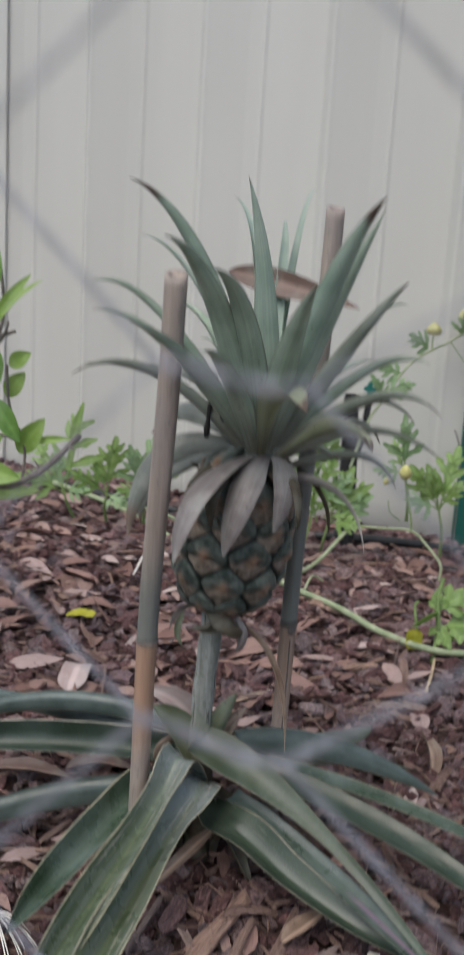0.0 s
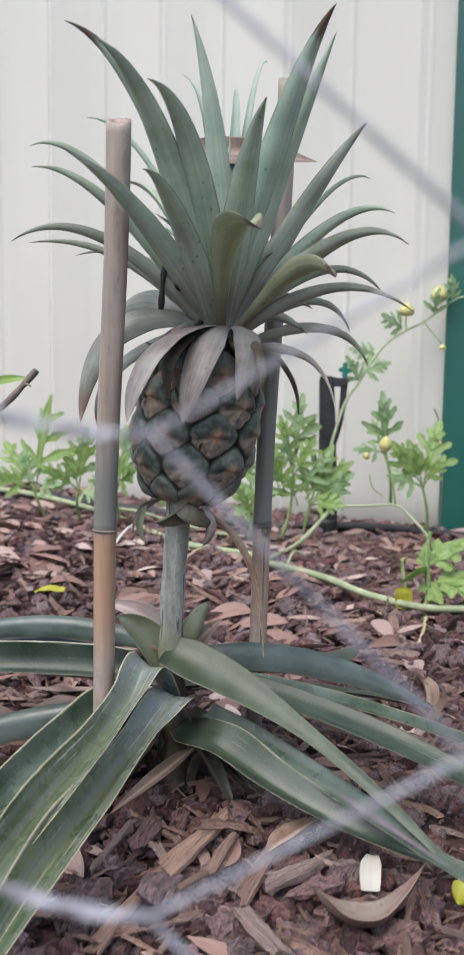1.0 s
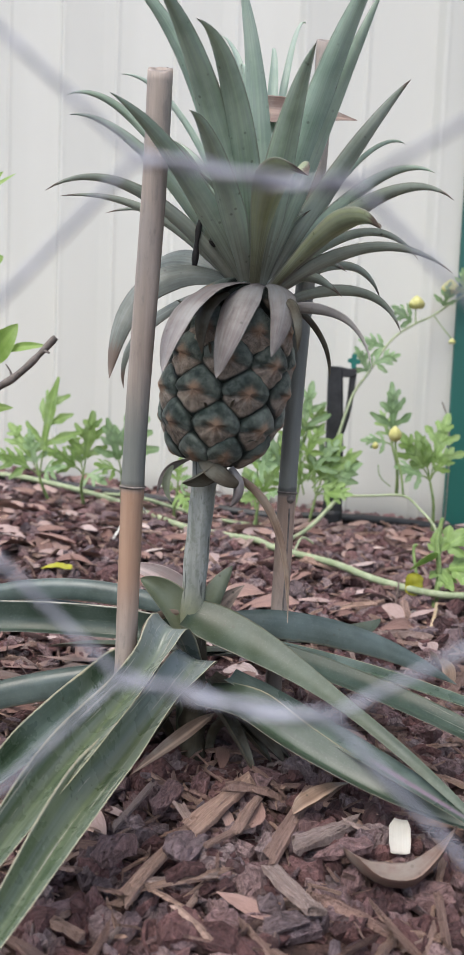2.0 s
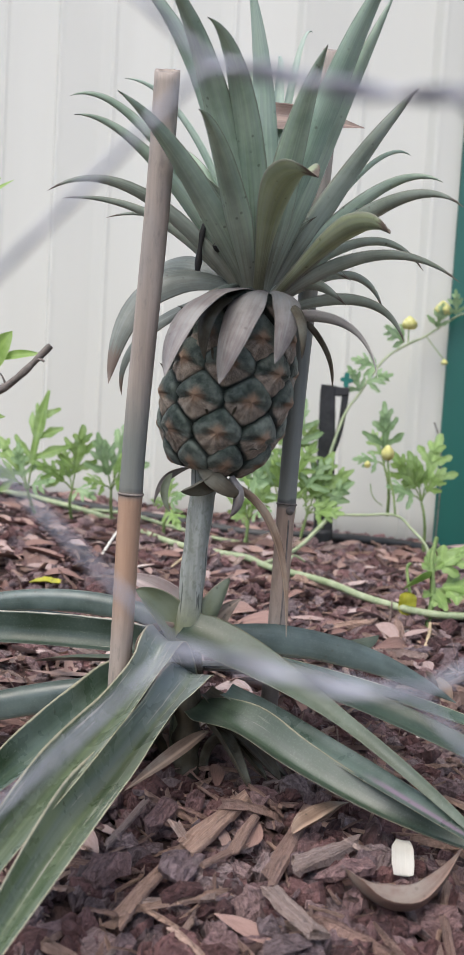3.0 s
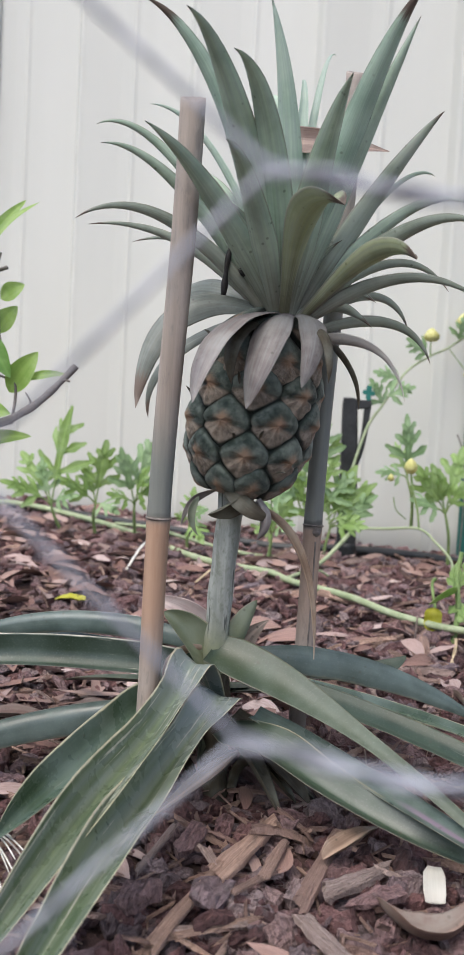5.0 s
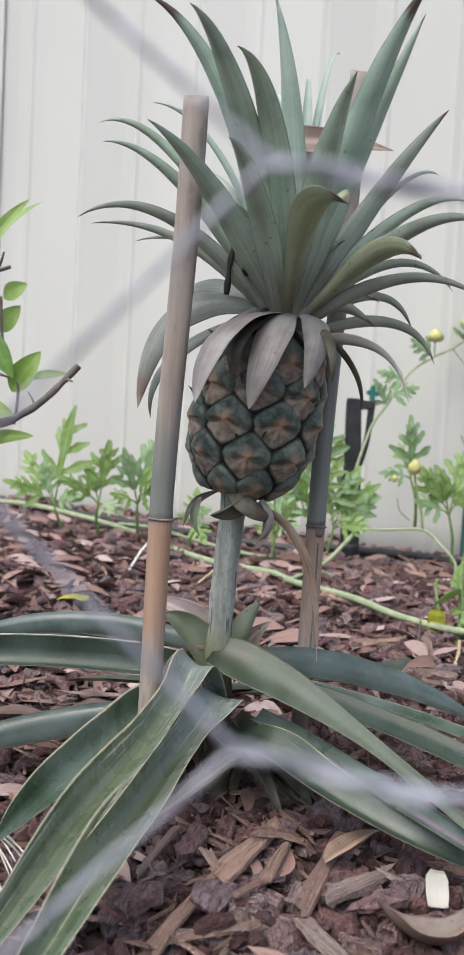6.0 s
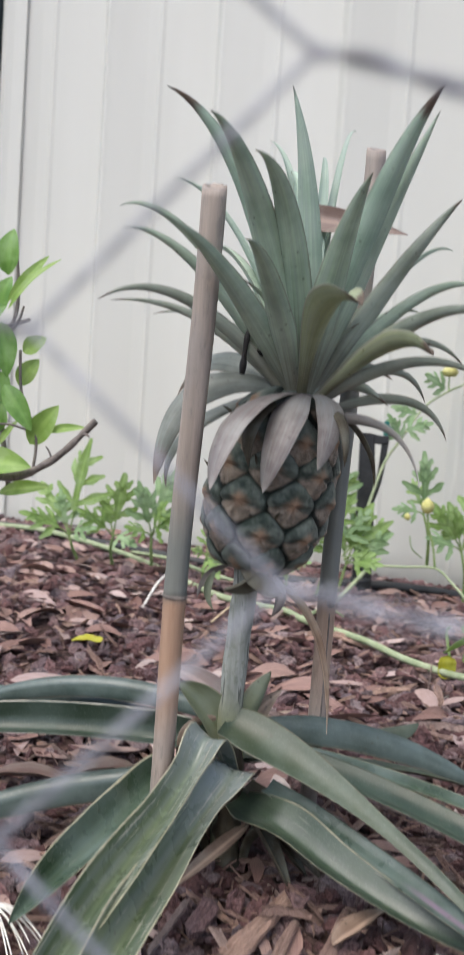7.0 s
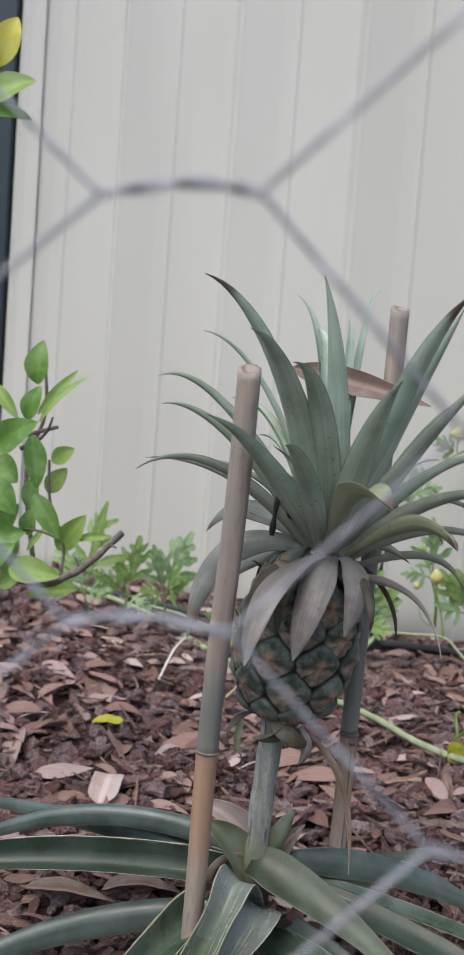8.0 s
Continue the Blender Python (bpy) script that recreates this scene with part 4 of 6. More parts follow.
# sheathing leaf bases clasp the foot of the stalk
part("stem_base", tube("stem_base", DEAD_BROWN, bend((-0.034, 0.048, -0.02), (-0.036, 0.048, 0.04), (-0.038, 0.05, 0.100)), lambda f: 0.0105 + 0.0012 * math.sin(f * 31), 20, 14), plant, "brown clasping dead leaf bases")
dead_rng = random.Random(13)
for k in range(12):
    az = radians(-170 + 30 * (k % 6) + dead_rng.uniform(-10, 10))
    c, s, ln = math.cos(az), math.sin(az), dead_rng.uniform(0.05, 0.085)
    if -115 < math.degrees(az) < -55:
        continue
    p = Vector((-0.036 + ln * c, 0.05 + ln * s, 0))
    basal_leaf((-0.036 + 0.014 * c, 0.05 + 0.014 * s, dead_rng.uniform(0.05, 0.075)), (-0.036 + 0.5 * ln * c, 0.05 + 0.5 * ln * s, dead_rng.uniform(0.035, 0.055)), (p.x, p.y, level(p.x, p.y) + 0.012), dead_rng.uniform(0.014, 0.026), DEAD_BROWN, dead_rng.uniform(-30, 30), style="bract", fold=0.4)
for az, ln, rise in ((-15, 0.08, 0.045), (-165, 0.08, 0.045)):
    c, s = math.cos(radians(az)), math.sin(radians(az))
    basal_leaf((-0.036 + 0.016 * c, 0.05 + 0.016 * s, 0.015), (-0.036 + 0.034 * c, 0.05 + 0.034 * s, 0.012 + 0.6 * rise), (-0.036 + ln * c, 0.05 + ln * s, 0.014), 0.02, DEAD_BROWN, style="bract", fold=0.4)
# a withered strip hanging at the front of the foot
basal_leaf((-0.019, 0.030, 0.047), (-0.046, -0.005, 0.037), (-0.070, -0.050, 0.033), 0.011, DRY_LEAF, -20, fold=0.4, style="lance")
# leaves behind, mostly hidden
for az, far in ((60, 0.2), (95, 0.22), (130, 0.24), (35, 0.26)):
    c, s = math.cos(radians(az)), math.sin(radians(az))
    p = Vector((-0.036 + far * c, 0.05 + far * s, 0))
    basal_leaf((-0.036 + 0.012 * c, 0.05 + 0.012 * s, 0.085), (-0.036 + far * 0.55 * c, 0.05 + far * 0.55 * s, 0.06), (p.x, p.y, level(p.x, p.y) + 0.012), 0.022)
# short broad stubs and dry leaf ends at the foot of the stalk
basal_leaf((-0.036, 0.050, 0.086), (-0.052, 0.044, 0.122), (-0.079, 0.046, 0.144), 0.030, STUB, -58, fold=0.5, style="bract")
basal_leaf((-0.036, 0.050, 0.088), (-0.024, 0.056, 0.122), (-0.010, 0.060, 0.154), 0.027, STUB, 58, fold=0.5, style="bract")
basal_leaf((-0.034, 0.070, 0.090), (-0.058, 0.074, 0.132), (-0.098, 0.064, 0.150), 0.036, PINK_LEAF, -50, fold=0.3, style="crown")
basal_leaf((-0.034, 0.062, 0.095), (-0.018, 0.066, 0.120), (0.000, 0.074, 0.136), 0.024, DRY_LEAF, 60, fold=0.25, style="crown")
basal_leaf((-0.074, 0.050, 0.086), (-0.066, 0.044, 0.112), (-0.044, 0.052, 0.117), 0.012, DRY_LEAF, -40, fold=0.4, style="bract")
# crumpled dry bracts under the fruit and one long withered strip
basal_leaf((-0.016, 0.036, 0.240), (-0.033, 0.027, 0.226), (-0.049, 0.035, 0.219), 0.017, DEAD_BROWN, 48, -12, fold=-0.35, style="bract")
basal_leaf((-0.036, 0.032, 0.242), (-0.020, 0.024, 0.230), (-0.006, 0.028, 0.220), 0.021, DEAD_BROWN, 25, style="bract", fold=-0.35)
basal_leaf((-0.056, 0.036, 0.232), (-0.061, 0.032, 0.218), (-0.055, 0.030, 0.204), 0.006, STUB, -20, style="lance", fold=0.3)
basal_leaf((-0.014, 0.030, 0.232), (-0.008, 0.026, 0.218), (-0.013, 0.026, 0.204), 0.009, BRACT, 20, style="bract", fold=-0.3)
basal_leaf((-0.044, 0.048, 0.236), (-0.062, 0.056, 0.226), (-0.070, 0.058, 0.206), 0.006, BRACT, style="lance")
basal_leaf((-0.022, 0.040, 0.228), (0.018, 0.032, 0.196), (0.033, 0.034, 0.118), 0.0115, DRY_LEAF, -35, style="lance")
settle(plant, FOOT)


# ---- bamboo stakes ----
def bamboo_stake(foot, top, joint, radius, paint, seed, scarred=False):
    """A cut culm with one swollen joint, a leaf-scar ring and a rough hollow end."""
    foot, top = Vector(foot), Vector(top)
    rng = random.Random(seed)
    stake = thing("bamboo_stake", "weathered bamboo garden stake pushed into the mulch", "stake", "stakes by the pineapple")
    at = lambda f: foot + (top - foot) * f + Vector((0.0012 * math.sin(f * 9), 0.001 * math.sin(f * 7), 0))
    along = lambda f: (top - foot).normalized()
    fj = joint
    n, sides = 60, 18
    verts, faces, uvs = [], [], []
    t = along(0)
    x = t.cross(Vector((0, 1, 0))).normalized()
    y = t.cross(x)
    for i in range(n + 1):
        f = i / n
        r = radius * (0.86 + 0.13 * f) * (1 + 0.06 * math.exp(-((f - fj) / 0.012) ** 2))
        for j in range(sides):
            g = 2 * math.pi * j / sides
            q = at(f) + r * (1 + 0.02 * math.sin(3 * g + f * 5)) * (math.cos(g) * x + math.sin(g) * y)
            if i == n:
                q += t * (0.5 * (q.y - at(1).y) + rng.uniform(-0.001, 0.001))
            verts.append(q)
            uvs.append((j / sides, f))
    for depth_in, shrink in ((0.0005, 0.62), (-0.012, 0.56), (-0.014, 0.12)):
        for j in range(sides):
            g = 2 * math.pi * j / sides
            inner = radius * 0.96 * shrink * (math.cos(g) * x + math.sin(g) * y)
            verts.append(at(1) + t * (depth_in + 0.5 * inner.y) + inner)
            uvs.append((j / sides, 1))
    for i in range(n + 3):
        for j in range(sides):
            k = (j + 1) % sides
            o = i * sides
            faces.append((o + j, o + k, o + sides + k, o + sides + j))
    faces.append(tuple(reversed(range(sides))))
    faces.append(tuple((n + 3) * sides + j for j in range(sides)))
    part("culm", shape("culm", verts, faces, paint, uvs), stake)
    ring = [at(fj) + radius * 0.98 * (math.cos(g) * x + math.sin(g) * y) for g in [2 * math.pi * j / 16 for j in range(17)]]
    part("joint_ring", tube("joint_ring", TWIG, chain(ring), 0.0008, 40, 6), stake, "dark ridge round the joint")
    if scarred:
        front = lambda f, side: at(f) + radius * (0.86 + 0.13 * f) * Vector((math.sin(side), -math.cos(side), 0))
        part("branch_scar", tube("branch_scar", TWIG, bend(front(fj - 0.006, 0.35) + Vector((0, 0.003, 0)), front(fj - 0.008, 0.35), front(fj - 0.01, 0.35) - Vector((0, 0.0022, 0))), lambda f: 0.0044 - 0.002 * f, 6, 9), stake, "dark scar of a cut side branch")
        part("split", tube("split", TWIG, bend(front(fj - 0.02, 0.3), front(fj - 0.1, 0.34), front(fj - 0.2, 0.3)), lambda f: 0.0007, 16, 5), stake, "dark split running down from the joint")
    settle(stake, foot)
    return stake


bamboo_stake((-0.0874, 0.004, -0.03), (-0.0712, -0.004, 0.497), 0.249 / 0.527, 0.0086, BAMBOO_FRONT, 3)
bamboo_stake((0.0225, 0.078, -0.03), (0.0443, 0.108, 0.560), 0.239 / 0.59, 0.0078, BAMBOO_BACK, 4, scarred=True)

# ---- black tie that holds the crown to the stakes ----
TAIL = [(-0.046, 0.036, 0.376), (-0.044, 0.033, 0.400), (-0.040, 0.034, 0.424)]
tie = thing("garden_tie", "thin black cord looped between the stakes and crown", "cord")
part("loop", tube("loop", CORD, chain([(-0.039, 0.066, 0.402), (-0.03, 0.07, 0.388), (-0.02, 0.072, 0.378), (0.005, 0.075, 0.375), (0.03, 0.088, 0.385), (0.046, 0.096, 0.402)]), 0.0014, 40, 6), tie)
part("tail", tube("tail", CORD, chain(TAIL), lambda f: 0.0019 + 0.0009 * math.sin(9 * f) ** 2 - 0.0012 * f, 22, 6), tie)
part("knot", tube("knot", CORD, chain([(-0.034, 0.036, 0.392), (-0.027, 0.032, 0.397), (-0.021, 0.033, 0.392), (-0.025, 0.035, 0.386)]), lambda f: 0.0035 - 0.001 * f, 18, 8), tie)
part("tail", tube("tail", CORD, chain([(0.030, 0.079, 0.385), (0.033, 0.082, 0.408), (0.032, 0.082, 0.43)]), 0.0012, 12, 6), tie)

# ---- fallen gum leaf caught in the crown ----
caught = new("fallen_leaf", blade("fallen_leaf", DRY_RED, (-0.040, 0.108, 0.506), (0.013, 0.070, 0.495), (0.065, 0.038, 0.481), 0.022, "lance", 0.16, 80, -20, 0.0006, 20, 0.05, seed=91))
tagged(caught, "dry reddish gum leaf caught among crown leaves", "fallen leaf", "fallen leaves")

# ---- irrigation ----
spray = thing("sprinkler_stake", "black plastic sprinkler stake with a loop handle", "sprinkler")
SX, SY = 0.157, 0.985


def ribbon(name, material, pts, widths, depth):
    """A flat bar along points in the x-z plane, of given widths, with rounded corners."""
    at, along = chain([(x, 0, z) for x, z in pts])
    n = 24
    verts, faces = [], []
    for i in range(n + 1):
        f = i / n
        p, t = at(f), along(f)
        s = Vector((t.z, 0, -t.x))
        w = 0.5 * np.interp(f, np.linspace(0, 1, len(widths)), widths)
        for u, d in ((-1, -0.7), (-0.75, -1), (0.75, -1), (1, -0.7), (1, 0.7), (0.75, 1), (-0.75, 1), (-1, 0.7)):
            verts.append(p + s * (u * w) + Vector((SX, SY + d * depth * 0.5, 0)))
    for i in range(n):
        for j in range(8):
            k = (j + 1) % 8
            faces.append((i * 8 + j, i * 8 + k, i * 8 + 8 + k, i * 8 + 8 + j))
    faces += [tuple(reversed(range(8))), tuple(n * 8 + j for j in range(8))]
    return shape(name, verts, faces, material, smooth=False)


part("shaft", ribbon("shaft", BLACK, [(-0.004, 0.02), (-0.005, 0.12), (-0.008, 0.22), (-0.012, 0.325)], [0.036, 0.032, 0.030, 0.025], 0.022), spray)
part("handle", ribbon("handle", BLACK, [(-0.002, 0.205), (0.008, 0.232), (0.016, 0.268), (0.020, 0.325)], [0.014, 0.012, 0.010, 0.012], 0.012), spray)
part("top_bar", ribbon("top_bar", BLACK, [(-0.024, 0.324), (-0.008, 0.323), (0.008, 0.321), (0.025, 0.322)], [0.016, 0.018, 0.016, 0.014], 0.016), spray)
nozzle = part("nozzle", boxed("nozzle", TEAL, (0.009, 0.009, 0.026), pose(SX + 0.020, SY, 0.342), 0.0015), spray, "teal green spray nozzle")
part("nozzle_arm", boxed("nozzle_arm", TEAL, (0.022, 0.008, 0.008), pose(SX + 0.020, SY, 0.342, 0, 8, 0), 0.0015), nozzle)
part("collar", tube("collar", BLACK, chain([(SX - 0.005, SY, 0.03), (SX - 0.005, SY, 0.05), (SX - 0.006, SY, 0.075)]), 0.019, 6, 14), spray)
settle(spray, (SX, SY, 0.03))


def pipe(name, pts, radius, label):
    at, along = chain([(x, y, level(x, y) + z) for x, y, z in pts])
    return tagged(new(name, tube(name, BLACK, (at, along), radius, 60, 12)), label, "hose")


pipe("irrigation_pipe", [(-1.0, 1.46, 0.01), (-0.6, 1.3, 0.012), (-0.36, 1.16, 0.014), (-0.15, 1.07, 0.014), (0.03, 1.0, 0.012), (0.15, 0.985, 0.016), (0.27, 1.0, 0.016), (0.42, 1.0, 0.012), (0.8, 0.93, 0.01)], 0.0085, "black poly irrigation pipe lying on the mulch")
pipe("drip_tube", [(0.13, 0.92, 0.004), (0.22, 0.90, 0.008), (0.31, 0.88, 0.008), (0.45, 0.86, 0.006)], 0.0035, "thin black drip tube lying on the mulch")


# ---- melon vine ----
vine = thing("melon_vine", "wild melon vine trailing over mulch along the fence", "vine")


def melon_leaf(place, way, face, size, seed, paint=None, fat=1.2):
    """A deeply lobed leaf: a lobed blade along the midrib and paired side lobes, joined in one mesh."""
    rng = random.Random(seed)
    place, way, face = Vector(place), Vector(way).normalized(), Vector(face)
    face = (face - way * face.dot(way)).normalized()
    side = way.cross(face)
    verts, faces, uvs = [], [], []

    def lobe(start, d, length, width, droop):
        d = d.normalized()
        s = d.cross(face).normalized()
        n = 12
        o = len(verts)
        nubs = rng.uniform(1.6, 2.2)
        ph = rng.uniform(0, 0.5)
        for i in range(n + 1):
            v = i / n
            prof = (math.sin(math.pi * min(1, 0.12 + 0.86 * v)) ** 0.5) * (0.6 + 0.4 * v if v < 0.7 else 0.9)
            p = start + d * (length * v) - face * (droop * v * v) + face * (0.1 * width * math.sin(3 * v + ph))
            for k in (-1, -0.5, 0, 0.5, 1):
                scal = 1 + 0.22 * math.sin(2 * math.pi * (nubs * v + ph + (0.12 if k > 0 else 0))) if abs(k) == 1 else 1.0
                w = 0.5 * width * prof * max(0.3, scal)
                verts.append(p + s * (k * w) + face * (0.18 * w * abs(k)))
                uvs.append((0.5 + k / 2, v))
        for i in range(n):
            for j in range(4):
                q = o + i * 5 + j
                faces.append((q, q + 1, q + 6, q + 5))

    lobe(place, way, size, size * 0.26 * fat, size * rng.uniform(0.02, 0.18))
    for f, ang, ln in ((0.08, 62, 0.52), (0.36, 48, 0.42), (0.62, 40, 0.26)):
        for sg in (-1, 1):
            a = radians(ang + rng.uniform(-8, 8)) * sg
            d = way * math.cos(a) + side * math.sin(a)
            lobe(place + way * (size * f), d, size * ln * rng.uniform(0.85, 1.15), size * (0.09 + 0.19 * ln) * fat, size * rng.uniform(0.02, 0.15))
    part("leaf", shape("leaf", verts, faces, paint or MELON, uvs), vine)


def stem(pts, radius, paint=None, sides=7, name="stem"):
    part(name, tube(name, paint or VINE, chain(pts), radius, 8 * len(pts), sides), vine)


def on_ground(x, y, z=0.010):
    return (x, y, level(x, y) + z)


MAIN = [on_ground(*p) for p in ((-0.62, 1.3), (-0.49, 1.22, 0.018), (-0.363, 1.12, 0.018), (-0.245, 1.0, 0.018), (-0.112, 0.80, 0.014), (-0.042, 0.74, 0.014), (0.014, 0.72, 0.016), (0.048, 0.685, 0.014), (0.12, 0.597, 0.018), (0.172, 0.53, 0.02), (0.236, 0.488, 0.02), (0.304, 0.483, 0.02), (0.5, 0.50, 0.018))]
stem(MAIN, lambda f: 0.0056 - 0.001 * f, name="main_stem")
stem([on_ground(-0.30, 1.14), on_ground(-0.2, 1.02, 0.02), on_ground(-0.12, 0.93, 0.02), on_ground(-0.02, 0.88, 0.01), on_ground(0.05, 0.9, 0.01)], 0.0035)
stem([on_ground(0.03, 0.7, 0.01), on_ground(0.09, 0.78, 0.02), (0.135, 0.84, 0.10), (0.15, 0.85, 0.118)], 0.0035)


def vine_leaf(node, tip, fat, paint, seed):
    """A leaf on its own stalk, from a node of the vine to the leaf's tip, facing the open side."""
    rng = random.Random(seed)
    node, tip = Vector(node), Vector(tip)
    way = tip - node
    joint = node + way * 0.24 + UP * 0.004
    stem([node, node + way * 0.12 + UP * 0.004, joint], 0.0014, VINE_DARK, 6, "petiole")
    melon_leaf(joint, tip - joint, Vector((rng.uniform(-0.45, 0.45), -1, 0.6 + rng.uniform(-0.2, 0.3))), (tip - joint).length, seed * 31, paint, fat)


stem([(-0.348, 0.950, 0.066), (-0.359, 0.934, 0.099), (-0.365, 0.930, 0.119)], lambda f: 0.0032 - 0.0012 * f, VINE_DARK, name="shoot")
vine_leaf((-0.365, 0.930, 0.119), (-0.332, 0.910, 0.293), 0.80, MELON, 1)
vine_leaf((-0.365, 0.930, 0.119), (-0.435, 0.880, 0.167), 1.06, MELON, 2)
vine_leaf((-0.365, 0.930, 0.119), (-0.315, 0.880, 0.147), 1.10, MELON_GREY, 3)
vine_leaf((-0.365, 0.930, 0.119), (-0.388, 0.930, 0.201), 1.10, MELON_GREY, 4)
vine_leaf((-0.365, 0.930, 0.119), (-0.428, 0.960, 0.213), 0.94, MELON, 5)
stem([(-0.288, 0.940, 0.071), (-0.290, 0.924, 0.104), (-0.286, 0.920, 0.125)], lambda f: 0.0032 - 0.0012 * f, VINE_DARK, name="shoot")
vine_leaf((-0.286, 0.920, 0.125), (-0.268, 0.900, 0.237), 1.10, MELON, 6)
vine_leaf((-0.286, 0.920, 0.125), (-0.342, 0.880, 0.175), 1.02, MELON, 7)
vine_leaf((-0.286, 0.920, 0.125), (-0.241, 0.870, 0.122), 1.10, MELON_GREY, 8)
vine_leaf((-0.286, 0.920, 0.125), (-0.310, 0.940, 0.198), 1.10, MELON, 9)
stem([(-0.217, 0.930, 0.071), (-0.218, 0.914, 0.107), (-0.218, 0.910, 0.130)], lambda f: 0.0032 - 0.0012 * f, VINE_DARK, name="shoot")
vine_leaf((-0.218, 0.910, 0.130), (-0.240, 0.880, 0.226), 1.15, MELON_GREY, 10)
vine_leaf((-0.218, 0.910, 0.130), (-0.180, 0.890, 0.252), 1.27, MELON_GREY, 11)
vine_leaf((-0.218, 0.910, 0.130), (-0.257, 0.860, 0.152), 1.10, MELON, 12)
vine_leaf((-0.218, 0.910, 0.130), (-0.177, 0.860, 0.173), 1.19, MELON, 13)
vine_leaf((-0.218, 0.910, 0.130), (-0.192, 0.850, 0.199), 1.10, MELON, 14)
stem([(-0.120, 0.880, 0.042), (-0.122, 0.864, 0.082), (-0.118, 0.860, 0.110)], lambda f: 0.0032 - 0.0012 * f, VINE_DARK, name="shoot")
vine_leaf((-0.118, 0.860, 0.110), (-0.143, 0.840, 0.126), 1.10, MELON, 15)
vine_leaf((-0.118, 0.860, 0.110), (-0.091, 0.820, 0.140), 1.19, MELON_GREY, 16)
vine_leaf((-0.118, 0.860, 0.110), (-0.114, 0.860, 0.170), 1.10, MELON, 17)
vine_leaf((-0.118, 0.860, 0.110), (-0.095, 0.810, 0.089), 1.19, MELON, 18)
stem([(0.020, 0.860, 0.017), (0.015, 0.844, 0.066), (0.017, 0.840, 0.103)], lambda f: 0.0032 - 0.0012 * f, VINE_DARK, name="shoot")
vine_leaf((0.017, 0.840, 0.103), (-0.010, 0.810, 0.153), 1.12, MELON, 19)
vine_leaf((0.017, 0.840, 0.103), (0.045, 0.810, 0.162), 1.20, MELON, 20)
vine_leaf((0.017, 0.840, 0.103), (0.031, 0.860, 0.189), 1.12, MELON_GREY, 21)
vine_leaf((0.017, 0.840, 0.103), (0.072, 0.890, 0.208), 1.04, MELON, 22)
vine_leaf((0.017, 0.840, 0.103), (-0.009, 0.790, 0.111), 1.04, MELON, 23)
vine_leaf((0.017, 0.840, 0.103), (0.050, 0.790, 0.126), 1.12, MELON_GREY, 24)
stem([(0.102, 0.900, 0.030), (0.107, 0.884, 0.076), (0.114, 0.880, 0.111)], lambda f: 0.0032 - 0.0012 * f, VINE_DARK, name="shoot")
vine_leaf((0.114, 0.880, 0.111), (0.146, 0.850, 0.219), 1.20, MELON, 25)
vine_leaf((0.114, 0.880, 0.111), (0.179, 0.840, 0.173), 1.20, MELON_GREY, 26)
vine_leaf((0.114, 0.880, 0.111), (0.100, 0.900, 0.187), 1.04, MELON, 27)
vine_leaf((0.114, 0.880, 0.111), (0.165, 0.820, 0.125), 1.12, MELON, 28)
stem([(0.067, 0.860, 0.060), (0.082, 0.870, 0.115), (0.085, 0.870, 0.181), (0.088, 0.870, 0.210)], lambda f: 0.0030 - 0.0014 * f, VINE_DARK, name="shoot")
vine_leaf((0.083, 0.870, 0.181), (0.061, 0.850, 0.266), 1.00, MELON, 50)
vine_leaf((0.086, 0.870, 0.192), (0.095, 0.850, 0.302), 0.90, MELON_GREY, 51)
vine_leaf((0.088, 0.870, 0.203), (0.119, 0.850, 0.265), 1.05, MELON, 52)
vine_leaf((0.086, 0.870, 0.159), (0.117, 0.850, 0.235), 1.10, MELON, 53)
vine_leaf((0.083, 0.870, 0.170), (0.068, 0.850, 0.231), 1.05, MELON_GREY, 54)
vine_leaf((0.070, 0.870, 0.137), (0.052, 0.850, 0.212), 1.00, MELON, 55)
vine_leaf((0.065, 0.870, 0.136), (0.022, 0.850, 0.225), 0.95, MELON_GREY, 56)
vine_leaf((0.093, 0.870, 0.115), (0.072, 0.850, 0.172), 1.10, MELON, 59)
vine_leaf((0.098, 0.870, 0.137), (0.143, 0.850, 0.211), 1.05, MELON_GREY, 61)
vine_leaf((0.106, 0.870, 0.126), (0.183, 0.850, 0.193), 1.00, MELON, 62)
vine_leaf((0.109, 0.870, 0.121), (0.165, 0.850, 0.141), 1.10, MELON, 63)
stem([(0.009, 0.840, 0.051), (0.017, 0.860, 0.087), (0.015, 0.870, 0.135)], lambda f: 0.0026 - 0.0012 * f, VINE_DARK, name="shoot")
vine_leaf((0.015, 0.870, 0.135), (0.009, 0.850, 0.208), 0.95, MELON_GREY, 60)
vine_leaf((0.017, 0.870, 0.080), (-0.008, 0.850, 0.156), 1.00, MELON, 57)
stem([(0.260, 0.950, 0.110), (0.256, 0.934, 0.160), (0.245, 0.930, 0.197)], lambda f: 0.0032 - 0.0012 * f, VINE_DARK, name="shoot")
vine_leaf((0.245, 0.930, 0.197), (0.237, 0.910, 0.306), 1.04, MELON_GREY, 29)
vine_leaf((0.245, 0.930, 0.197), (0.190, 0.900, 0.211), 1.04, MELON_GREY, 30)
vine_leaf((0.245, 0.930, 0.197), (0.222, 0.950, 0.260), 0.96, MELON, 31)
